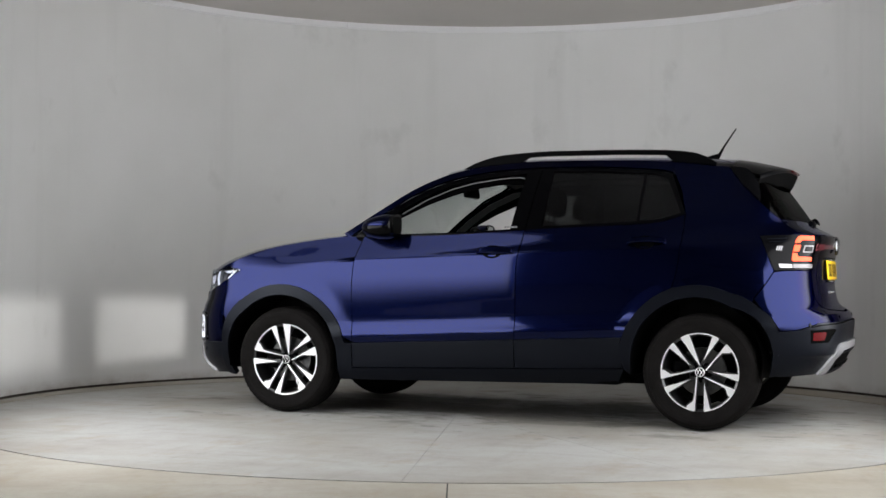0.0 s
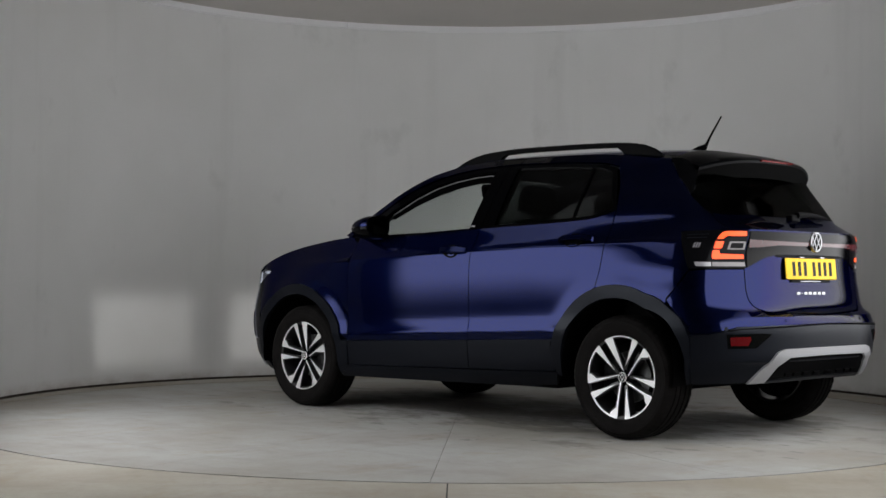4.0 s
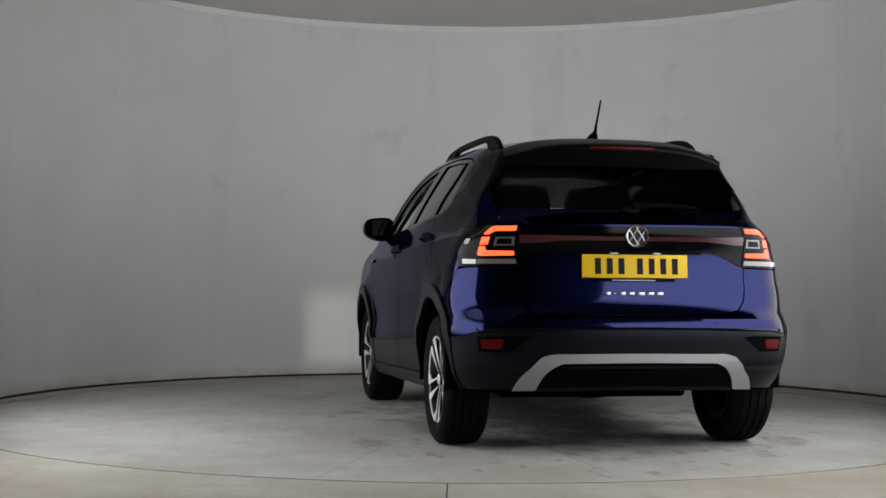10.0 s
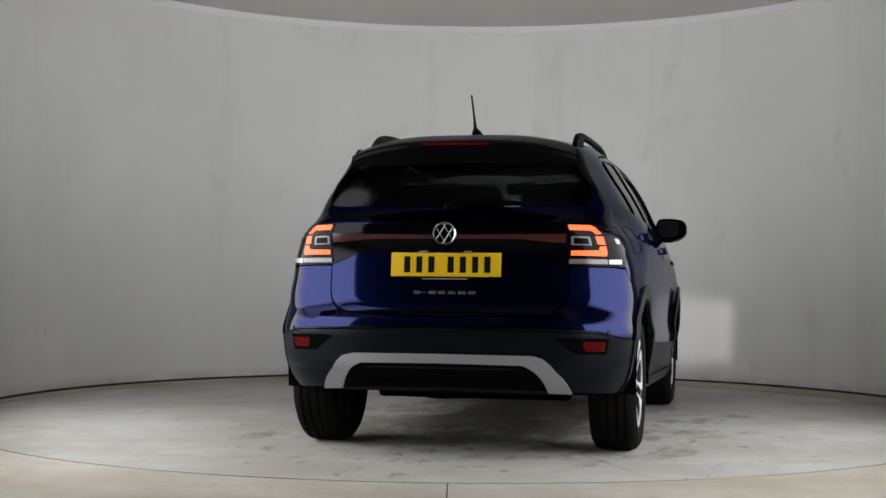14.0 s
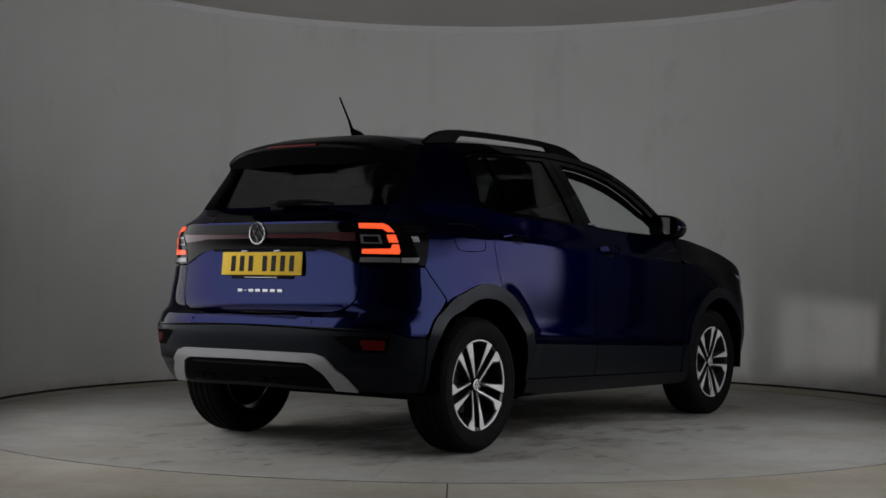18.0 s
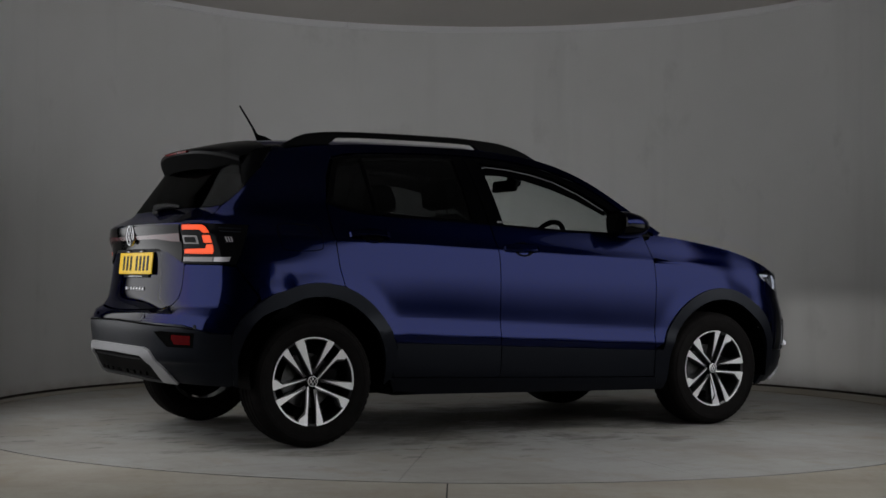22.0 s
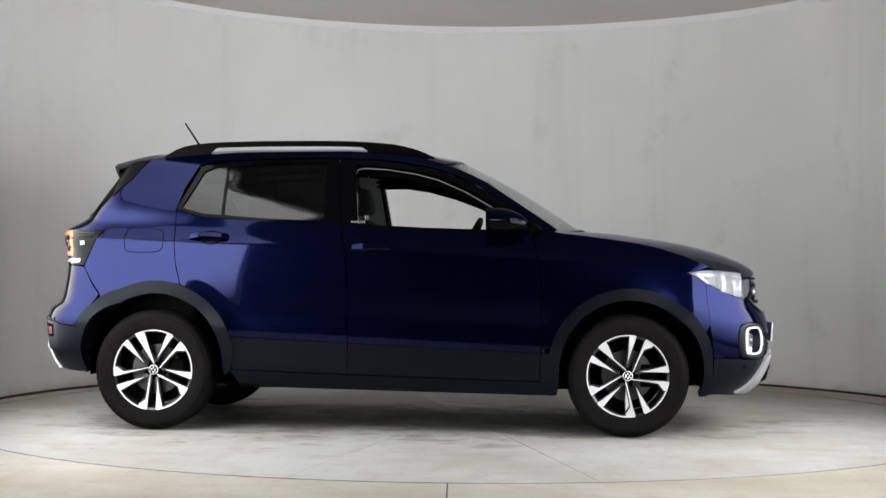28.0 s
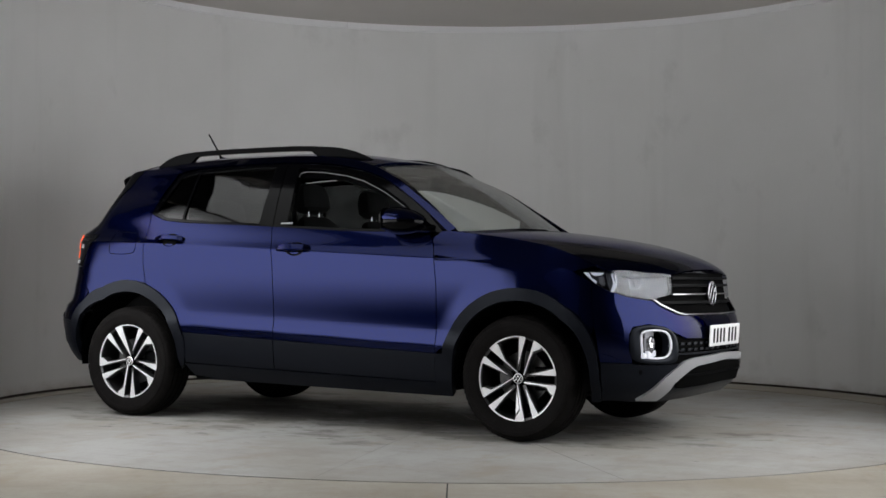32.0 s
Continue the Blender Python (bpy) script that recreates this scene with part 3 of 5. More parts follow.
def whole(name, outline, mat, parent=car, label="", surf=skin, step=(0.04, 0.03), th=0.012, levels=()):
    """A panel across the car's middle line: the two mirrored halves as one mesh."""
    bm = sheet(outline, surf, step, 0, levels=levels)
    half = sheet(outline, surf, step, 0, mirror=True, levels=levels)
    me = bpy.data.meshes.new("half")
    half.to_mesh(me)
    half.free()
    bm.from_mesh(me)
    bpy.data.meshes.remove(me)
    bmesh.ops.remove_doubles(bm, verts=bm.verts, dist=0.001)
    if th:
        thicken(bm, th)
    return part(name, bm, mat, parent, label)


G = 0.0025
# doors, with the gap lines between them
mid_x = curve((0.30, -0.209), (0.51, -0.211), (0.90, -0.221), (1.107, -0.256), (1.47, -0.301))
hinge_x = curve((0.30, 0.812), (0.46, 0.815), (0.756, 0.819), (0.935, 0.803), (1.07, 0.763), (1.16, 0.727))
back_x = curve((0.80, -1.125), (0.89, -1.150), (1.041, -1.167), (1.20, -1.178))


def side_line(f, z0, z1, d, n=12):
    return [(f(z0 + (z1 - z0) * k / n) + d, z0 + (z1 - z0) * k / n) for k in range(n + 1)]


arch_r = [p for p in arc(REAR_ARCH, REAR_ARCH[2] + 0.002, 10, 72, 20) if p[1] > clad_top(p[0]) + 0.004]
front_door = both("front_door", along(clad_top, mid_x(0.49) + G, hinge_x(0.45) - G) + side_line(hinge_x, 0.46, 1.07, -G) + along(belt, 0.762 - G, mid_x(1.11) + G) + side_line(mid_x, 1.105, 0.50, G), PAINT, step=(0.025, 0.025), lines=CREASES)
rear_door = both("rear_door", along(clad_top, arch_r[0][0] + 0.004, mid_x(0.49) - G) + side_line(mid_x, 0.50, 1.105, -G) + along(belt, mid_x(1.11) - G, back_x(1.19) + G) + side_line(back_x, 1.185, 0.792, G)
                 + [p for p in arch_r[::-1] if p[0] > back_x(0.80) + G], PAINT, step=(0.025, 0.025), lines=CREASES)
for door, x0, x1 in ((front_door, mid_x(0.4) + G, hinge_x(0.4) - G), (rear_door, -0.838, mid_x(0.4) - G)):
    for ob, m in zip(door, (False, True)):
        part("door_cladding", sheet([(x0, clad_low(x0))] + [(x1, clad_low(x1)), (x1, clad_top(x1) - G)] + along(lambda x: clad_top(x) - G, x1, x0)[1:], proud(0.008), th=0.02, mirror=m), CLAD, ob, "dark grey plastic door cladding")
fender_arch = arc(FRONT_ARCH, FRONT_ARCH[2] + 0.002, 168, 28, 30)
both("front_wing", [(hinge_x(0.46) + G, 0.447)] + [p for p in fender_arch if p[1] > 0.45] + [(1.695, 0.60), (1.697, 0.735), (1.690, 0.818), (1.572, 0.873), (1.64, 0.884)] + [(q, shoulder(q) - 0.002) for q in (1.72, 1.66, 1.6, 1.56, 1.4, 1.2, 1.0, 0.9, 0.82)] + [(0.80, 1.06)] + side_line(hinge_x, 1.05, 0.46, G), PAINT, step=(0.025, 0.025), lines=CREASES)
quarter_arch = arc(REAR_ARCH, REAR_ARCH[2] + 0.002, 72, 152, 20)
qarch = [p for p in quarter_arch if p[0] < back_x(0.80) - G and p[1] > 0.565]
both("rear_quarter_panel", side_line(back_x, 0.792, 1.20, -G) + [(-1.145, 1.335), (-1.083, 1.46)] + [(-1.084, eave(-1.084)), (-1.2, eave(-1.2)), (-1.3, eave(-1.3)), (-1.384, 1.480)]
     + [(-1.433, 1.423), (-1.467, 1.372), (-1.597, 1.314), (-1.652, 1.277), (-1.778, 1.219), (-1.880, 1.170), (-1.905, 1.09)] + [(-1.545, 1.083), (-1.688, 0.886), (-1.535, 0.742)] + [p for p in qarch[::-1] if p[0] > -1.53], PAINT, step=(0.025, 0.025), lines=CREASES)
# arch cladding, sills and lower bumpers
both("front_arch_cladding", [(0.845, 0.262), (hinge_x(0.3) + 0.004, 0.30), (hinge_x(0.3) + 0.004, 0.438)] + [p for p in arc(FRONT_ARCH, FRONT_ARCH[2], 168, 0, 34) if p[1] > 0.44] + [(1.722, 0.228), (1.66, 0.224)] + [p for p in arc(FRONT_ARCH, FRONT_ARCH[3], 0, 180, 34)] + [(0.905, 0.228)], CLAD, surf=proud(0.012), th=0.035, label="dark grey plastic wheel arch trim")
both("rear_arch_cladding", [(-0.85, 0.335)] + [(-0.83, 0.40), (-0.832, 0.494)] + [p for p in arc(REAR_ARCH, REAR_ARCH[2], 14, 152, 34)] + [(-1.655, 0.55), (-1.655, 0.315), (-1.625, 0.312)] + arc(REAR_ARCH, REAR_ARCH[3], 180, 0, 34) + [(-0.885, 0.30)], CLAD, surf=proud(0.012), th=0.035, label="dark grey plastic wheel arch trim")
both("sill", [(-0.80, 0.245), (0.90, 0.222), (0.90, 0.29)] + along(lambda x: clad_low(x) - 0.006, 0.84, -0.85), CLAD, surf=proud(0.010), th=0.03, label="dark grey plastic sill")
# front bumper
POD = [(1.930, 0.425), (1.913, 0.486), (1.920, 0.56), (1.947, 0.598), (2.062, 0.611), (2.179, 0.596), (2.235, 0.57), (2.262, 0.53), (2.262, 0.44), (2.229, 0.416), (2.126, 0.412)]
whole("front_bumper", [(1.724, 0.425), (1.925, 0.421)] + [(q - 0.004, z + 0.003) for q, z in POD[:6]] + [(2.26, 0.565), (2.34, 0.540), (QF, 0.530), (QF, 0.652), (2.32, 0.660), (2.146, 0.726), (1.955, 0.746), (1.80, 0.781), (1.695, 0.818), (1.70, 0.74), (1.698, 0.60)], PAINT)
whole("lower_front_bumper", [(1.724, 0.421), (1.925, 0.416), (2.0, 0.408), (2.25, 0.408), (QF, 0.408), (QF, 0.235), (q_at(0.55, 0.22, True), 0.215), (1.80, 0.228), (1.724, 0.226)], CLAD, step=(0.04, 0.012), th=0.02, label="dark grey plastic lower bumper")
whole("lower_grille", [(2.25, 0.412), (QF, 0.412), (QF, 0.526), (2.34, 0.536), (2.264, 0.556)], VOID, surf=proud(-0.012), th=0.01, label="black lower air intake")
# grille
whole("grille", [(2.15, 0.729), (2.32, 0.664), (QF, 0.657), (QF, 0.872), (2.316, 0.872), (2.325, 0.78), (2.30, 0.755), (2.22, 0.740)], VOID, surf=proud(-0.02), th=0.01, label="black radiator grille")
# rear bumper, tailgate
whole("rear_bumper", [(-1.539, 0.733), (-1.692, 0.879), (-1.80, 0.886), (q_at(0.60, 0.885, False), 0.889), (q_at(0.572, 0.885, False), 0.889), (q_at(0.572, 0.79, False), 0.788), (q_at(0.561, 0.73, False), 0.730), (q_at(0.527, 0.69, False), 0.689), (q_at(0.463, 0.672, False), 0.671), (QR, 0.655), (QR, 0.613), (q_at(0.70, 0.60, False), 0.603), (-1.80, 0.57), (-1.665, 0.562)], PAINT)
whole("lower_rear_bumper", [(-1.655, 0.558), (-1.80, 0.566), (q_at(0.70, 0.60, False), 0.599), (QR, 0.609), (QR, 0.335), (q_at(0.60, 0.33, False), 0.322), (-1.70, 0.312), (-1.655, 0.315)], CLAD, surf=proud(0.006), th=0.02, label="dark grey plastic lower bumper", levels=(0.418, 0.423, 0.428, 0.433, 0.438, 0.565, 0.58, 0.598))
tailgate = whole("tailgate", [(q_at(0.566, 0.885, False), 0.89), (q_at(0.566, 0.79, False), 0.79), (q_at(0.555, 0.735, False), 0.735), (q_at(0.522, 0.695, False), 0.695), (q_at(0.460, 0.677, False), 0.677), (QR, 0.663), (QR, 1.170), (-1.99, 1.172), (-1.89, 1.180), (-1.912, 1.09), (-2.09, 1.088)], PAINT)
whole("rear_window", [(QR, 1.174), (QR, 1.46), (-1.96, 1.45), (-1.80, 1.40), (-1.70, 1.30), (-1.656, 1.277), (-1.781, 1.221), (-1.883, 1.184), (-1.99, 1.176)], REAR_GLASS, th=0.004, label="dark tinted rear window")


def hood(x, y):
    return Vector((x, y, hood_z(x, y)))


edge = []
for q in [0.84, 1.0, 1.2, 1.4, 1.55] + [1.55 + CORNER * k / 16 for k in range(1, 17)]:
    p = skin(q, shoulder(q))
    edge.append((p.x, p.y))
xb = lambda y: 0.93 + 0.12 * (1 - (y / 0.8) ** 2)
whole("bonnet", [(x, max(y, 0.0)) for x, y in edge if x > 0.80] + [(xb(y), y) for y in (0.0, 0.2, 0.4, 0.6, 0.74)], PAINT, surf=hood, step=(0.05, 0.05))


def roof(x, y):
    ze = eave(x)
    ye = half_width(x, ze)
    u = min(1.0, abs(y) / ye)
    return Vector((x, y, ze + (roof_mid(x) - ze) * (1 - u**3.4)))


def screen_x(y):
    return 0.372 - 0.12 * (y / 0.75) ** 2


rpts = [(x, half_width(x, eave(x))) for x in [-1.40 + 1.69 * k / 20 for k in range(21)]]
whole("roof", [(-1.43, 0.0)] + [(-1.41, rpts[0][1])] + rpts + [(screen_x(y), y) for y in (0.56, 0.5, 0.4, 0.2, 0.0)], PAINT, surf=roof, step=(0.06, 0.05))
# a short blade in each front wing, ahead of the door
both("wing_blade", [(0.808, 0.955), (0.808, 0.931), (1.0, 0.9215), (1.004, 0.9245)], PAINT, surf=lambda q, z: proud(0.001 + 0.013 * min(1.0, (0.957 - z) / 0.028) * (1.03 - q) / 0.22)(q, z), step=(0.02, 0.006), th=0.012)
both("pillar_foot", [(0.70, 1.03), (0.95, 1.03), (0.92, 1.085), (0.84, 1.10), (0.70, 1.10)], BLACK, surf=proud(-0.016), th=0.01)
# windscreen
def screen(v, y):
    """v from 0 at the foot to 1 at the roof."""
    yy = y
    x = (1.05 - 0.69 * v) - (0.17 - 0.05 * v) * (yy / 0.75) ** 2
    z = 1.098 + (1.508 - 1.098) * v + 0.018 * math.sin(v * math.pi) - 0.02 * (yy / 0.75) ** 2
    z -= smooth(0.6, 1.0, v) * (0.008 + 0.030 * (abs(yy) / 0.59) ** 2.4)
    return Vector((x, y, z))


screen_edge = [(0.0, 0.770), (0.1, 0.757), (0.25, 0.733), (0.5, 0.698), (0.75, 0.652), (0.9, 0.620), (1.0, 0.590)]
whole("windscreen", [(0.0, 0.0)] + screen_edge + [(1.0, 0.0)], CLEAR, surf=screen, step=(0.1, 0.08), th=0.004, label="clear laminated windscreen")
both("windscreen_border", screen_edge + [(v, y - 0.026) for v, y in screen_edge[::-1]], GLOSS_BLACK, surf=lambda v, y: screen(v, y) + Vector((0.003, 0, 0.003)), step=(0.1, 0.05), th=0.004, label="black printed border of the windscreen")
# door frames: blue roof strip, black window surrounds
both("roof_side_rail", along(eave, -1.083, 0.90, 30) + [(0.86, belt(0.84) + 0.005)] + [(x, min(win_top(x) + 0.006, eave(x) - 0.004)) for x in [0.84 - 1.92 * k / 40 for k in range(41)]], PAINT, step=(0.05, 0.05))


def ring_panel(name, outer, inner, mat, d, th):
    """A flat frame on the skin between two outlines of equal count."""
    made = []
    for mirror in (False, True):
        bm = bmesh.new()
        s = proud(d)
        rows = []
        for (a, b), (c, e) in zip(outer, inner):
            row = []
            for k in range(3):
                p = s(a + (c - a) * k / 2, b + (e - b) * k / 2)
                row.append(bm.verts.new((p.x, -p.y if mirror else p.y, p.z)))
            rows.append(row)
        for i in range(len(rows)):
            a, b = rows[i], rows[(i + 1) % len(rows)]
            for k in range(2):
                bm.faces.new((a[k], a[k + 1], b[k + 1], b[k]))
        bm.normal_update()
        if sum(f.normal.y * f.calc_area() for f in bm.faces) * (-1 if mirror else 1) < 0:
            bmesh.ops.reverse_faces(bm, faces=bm.faces)
        thicken(bm, th)
        made.append(part(name, bm, mat, car))
    return made


def loop_points(corners, n):
    """n points spread evenly along the sides of a closed outline, corner by corner."""
    out = []
    per = n // len(corners)
    for i, a in enumerate(corners):
        b = corners[(i + 1) % len(corners)]
        out += [(a[0] + (b[0] - a[0]) * k / per, a[1] + (b[1] - a[1]) * k / per) for k in range(per)]
    return out


mx = mid_x
r_out = [(-1.178, 1.205), (-1.04, belt(-1.04) + 0.002), (-0.70, belt(-0.7) + 0.002), (mx(1.11) - G, belt(-0.26) + 0.002), (mx(1.48) - G, win_top(-0.30)), (-0.66, win_top(-0.66)), (-1.0, win_top(-1.0)), (-1.077, 1.443)]
r_in = [(-1.150, 1.212), (-1.03, 1.176), (-0.70, 1.152), (-0.353, 1.136), (-0.372, 1.472), (-0.66, 1.466), (-0.985, 1.446), (-1.052, 1.420)]
f_out = [(mx(1.11) + G, belt(-0.25) + 0.002), (0.2, belt(0.2) + 0.002), (0.60, belt(0.6) + 0.002), (0.83, belt(0.83) + 0.002), (0.70, win_top(0.70)), (0.58, win_top(0.58)), (0.425, win_top(0.425)), (0.271, win_top(0.271)), (0.115, win_top(0.115)), (-0.04, win_top(-0.04)), (mx(1.48) + G, win_top(-0.295))]
f_in = [(-0.165, 1.122), (0.2, 1.104), (0.60, 1.094), (0.69, 1.120), (0.625, 1.181), (0.552, 1.242), (0.405, 1.325), (0.25, 1.394), (0.10, 1.428), (-0.05, 1.449), (-0.208, 1.461)]
ring_panel("rear_door_window_frame", loop_points(r_out, 64), loop_points(r_in, 64), GLOSS_BLACK, -0.004, 0.03)
ring_panel("front_door_window_frame", loop_points(f_out, 77), loop_points(f_in, 77), GLOSS_BLACK, -0.004, 0.03)
both("rear_door_window", [(-1.151, 1.211), (-1.03, 1.175), (-0.70, 1.151), (-0.352, 1.135), (-0.371, 1.473), (-0.66, 1.467), (-0.985, 1.447), (-1.053, 1.421)], PRIVACY, surf=proud(-0.012), step=(0.05, 0.03), th=0.003, label="dark tinted rear side window")
both("window_bar", [(-0.922, 1.168), (-0.908, 1.168), (-0.916, 1.455), (-0.930, 1.454)], GLOSS_BLACK, surf=proud(-0.004), th=0.012)

# underbody and inner shell so that no light shows through the gaps
for name, xs in (("front_wheel_well", FRONT_ARCH), ("rear_wheel_well", REAR_ARCH)):
    for s in (1, -1):
        bm = bmesh.new()
        n = 20
        rows = []
        for k in range(n + 1):
            a = radians(-12 + 204 * k / n)
            rows.append([bm.verts.new((xs[0] + (xs[3] - 0.004) * math.cos(a), s * y, max(0.2, xs[1] + (xs[3] - 0.004) * math.sin(a)))) for y in (0.855, 0.52)])
        for a, b in zip(rows, rows[1:]):
            bm.faces.new((a[0], a[1], b[1], b[0]))
        bm.faces.new([r[1] for r in rows])
        part(name, bm, BLACK, car)
for name, dims in (("floor_pan", (-1.25, 1.60, 0.50, 0.225, 0.36)), ("side_member", (-0.82, 0.86, 0.79, 0.235, 0.36)), ("boot_floor", (-1.80, -1.20, 0.50, 0.31, 0.42)), ("rear_axle", (-1.45, -1.15, 0.62, 0.27, 0.33)),
                   ("radiator_frame", (1.50, 1.93, 0.45, 0.25, 0.80)), ("bumper_beam", (1.70, 1.80, 0.58, 0.25, 0.78)), ("rear_frame", (-1.80, -1.62, 0.58, 0.36, 0.90)), ("engine_bay", (0.90, 1.60, 0.50, 0.4, 0.94))):
    bm = bmesh.new()
    box(bm, dims[0], dims[1], -dims[2], dims[2], dims[3], dims[4], 0.025)
    part(name, bm, BLACK, car)


def wheel(x, s, rz):
    """A wheel with its face at the outer side; s is the side (+1 left), rz the turn of its spokes."""
    root = new("wheel")
    root.parent = car
    root.location = (x, s * 0.735, 0.325)
    R = 0.325
    side = [(0.205, 0.085), (0.222, 0.101), (0.245, 0.109), (0.270, 0.112), (0.272, 0.1135), (0.290, 0.1135), (0.292, 0.110), (0.305, 0.104), (0.314, 0.096), (0.320, 0.086)]
    tread = []
    for y in (-0.062, -0.022, 0.022, 0.062):
        tread += [(R - abs(y) * 0.03, y - 0.006), (R - 0.008, y - 0.0045), (R - 0.008, y + 0.0045), (R - abs(y) * 0.03, y + 0.006)]
    bm = bmesh.new()
    lathe(bm, [(r, -o) for r, o in side] + tread + side[::-1], seg=180)
    for v in bm.verts:
        r = math.hypot(v.co.x, v.co.z)
        if r > 0.311 and abs(v.co.y) > 0.07 and int((math.atan2(v.co.z, v.co.x) + 7) / math.tau * 180 + 0.5) % 3 == 0:
            k = (r - 0.005) / r
            v.co.x, v.co.z = v.co.x * k, v.co.z * k
    part("tyre", bm, RUBBER, root, "worn black rubber tyre", 25)
    bm = bmesh.new()
    lathe(bm, [(0.217, s * 0.098), (0.206, s * 0.092), (0.200, s * 0.06), (0.196, -s * 0.09), (0.205, -s * 0.098), (0.214, -s * 0.092), (0.214, s * 0.085)], seg=64)
    part("rim", bm, RIM_DARK, root, "gloss black alloy rim")
    bm = bmesh.new()
    lathe(bm, [(0.02, s * 0.02), (0.135, s * 0.02), (0.135, s * 0.0), (0.02, s * 0.0)], seg=40)
    part("brake_disc", bm, STEEL, root, "grey steel brake disc")
    bm = bmesh.new()
    lathe(bm, [(0.001, -s * 0.02), (0.185, -s * 0.02), (0.185, -s * 0.04), (0.001, -s * 0.04)], seg=40)
    box(bm, 0.07, 0.16, min(0, s * 0.04), max(0, s * 0.04), -0.06, 0.06, 0.01)
    part("brake_caliper", bm, BLACK, root)
    for k in range(5):
        c = rz + 72 * k
        bm = bmesh.new()
        rows = []
        for i in range(13):
            a = radians(c - 29 + 58 * i / 12)
            rows.append([bm.verts.new((r * math.cos(a), s * y, r * math.sin(a))) for r, y in ((0.2172, 0.0965), (0.2172, 0.1008), (0.2105, 0.0998), (0.2105, 0.0945))])
        for a, b in zip(rows, rows[1:]):
            for i in range(4):
                bm.faces.new((a[i], b[i], b[(i + 1) % 4], a[(i + 1) % 4]))
        bm.faces.new(rows[0])
        bm.faces.new(rows[-1][::-1])
        part("rim_lip", bm, ALLOY, root, "bright machined rim edge")
        # a pair of spokes either side of a black slot: a short wedge and a long one with a kink
        a = radians(c + 36)
        eu, ev = Vector((math.cos(a), 0, math.sin(a))), Vector((-math.sin(a), 0, math.cos(a))) * -s
        wedge = [(0.060, 0.0235), (0.110, 0.0235), (0.160, 0.0235), (0.2115, 0.0235), (0.2045, 0.060), (0.160, 0.0475), (0.110, 0.0345)]
        blade = [(0.024, -0.0165), (0.110, -0.0205), (0.160, -0.0230), (0.2115, -0.0240), (0.2005, -0.0720), (0.186, -0.0700), (0.160, -0.0360), (0.110, -0.0285), (0.026, -0.0215)]
        fat_w = [(0.040, 0.010), (0.110, 0.019), (0.160, 0.0215), (0.2135, 0.0215), (0.2045, 0.064), (0.175, 0.056), (0.110, 0.040), (0.040, 0.026)]
        fat_b = [(0.024, -0.010), (0.110, -0.017), (0.160, -0.0205), (0.2135, -0.0215), (0.1995, -0.0775), (0.180, -0.0735), (0.150, -0.0405), (0.110, -0.0345), (0.030, -0.028)]
        for name, mat, shape, lift, depth in (("spoke", ALLOY, wedge, 0.0, 0.004), ("spoke", ALLOY, blade, 0.0, 0.004), ("spoke_back", RIM_DARK, fat_w, -0.003, 0.045), ("spoke_back", RIM_DARK, fat_b, -0.003, 0.045)):
            bm = bmesh.new()
            top = []
            for u, v in shape:
                f = min(1.0, max(0.0, (math.hypot(u, v) - 0.03) / 0.18))
                top.append(eu * u + ev * v + Vector((0, s * (0.076 + 0.0215 * f**0.7 + lift), 0)))
            vs = [bm.verts.new(p) for p in top]
            lo = [bm.verts.new(p - Vector((0, s * depth, 0))) for p in top]
            bm.faces.new(vs)
            bm.faces.new(lo[::-1])
            for i in range(len(vs)):
                j = (i + 1) % len(vs)
                bm.faces.new((vs[i], lo[i], lo[j], vs[j]))
            bmesh.ops.triangulate(bm, faces=[f for f in bm.faces if len(f.verts) > 4])
            bmesh.ops.recalc_face_normals(bm, faces=bm.faces)
            part(name, bm, mat, root, "machined alloy spoke face" if name == "spoke" else "")
    bm = bmesh.new()
    lathe(bm, [(0.0005, s * 0.090), (0.022, s * 0.089), (0.027, s * 0.084), (0.034, s * 0.070), (0.050, s * 0.06), (0.055, s * 0.03), (0.0005, s * 0.03)], seg=28)
    part("hub_cap", bm, GLOSS_BLACK, root, "round black hub cap")
    bm = bmesh.new()
    lathe(bm, [(0.0265, s * 0.0845), (0.0265, s * 0.089), (0.0225, s * 0.0915), (0.0225, s * 0.0865)], seg=28)
    for u in (-1, 1):
        for a, b in (((0.016, 0.011), (-0.003, -0.019)), ((0.003, 0.019), (-0.016, -0.011))):
            sweep(bm, [(u * a[0], s * 0.089, a[1]), (u * b[0], s * 0.089, b[1])], 0.0019, 6)
    part("hub_emblem", bm, ALLOY, root, "plain chrome emblem on the hub cap")
    for k in range(5):
        bm = bmesh.new()
        a = radians(rz + 36 + 72 * k)
        sweep(bm, [(0.052 * math.cos(a), s * 0.03, 0.052 * math.sin(a)), (0.052 * math.cos(a), s * 0.066, 0.052 * math.sin(a))], 0.008, 6)
        part("wheel_bolt", bm, BLACK, root)
    return root


for x, s, rz in ((1.2755, 1, 115), (-1.2755, 1, 90), (1.2755, -1, 107.5), (-1.2755, -1, 88.5)):
    wheel(x, s, rz)

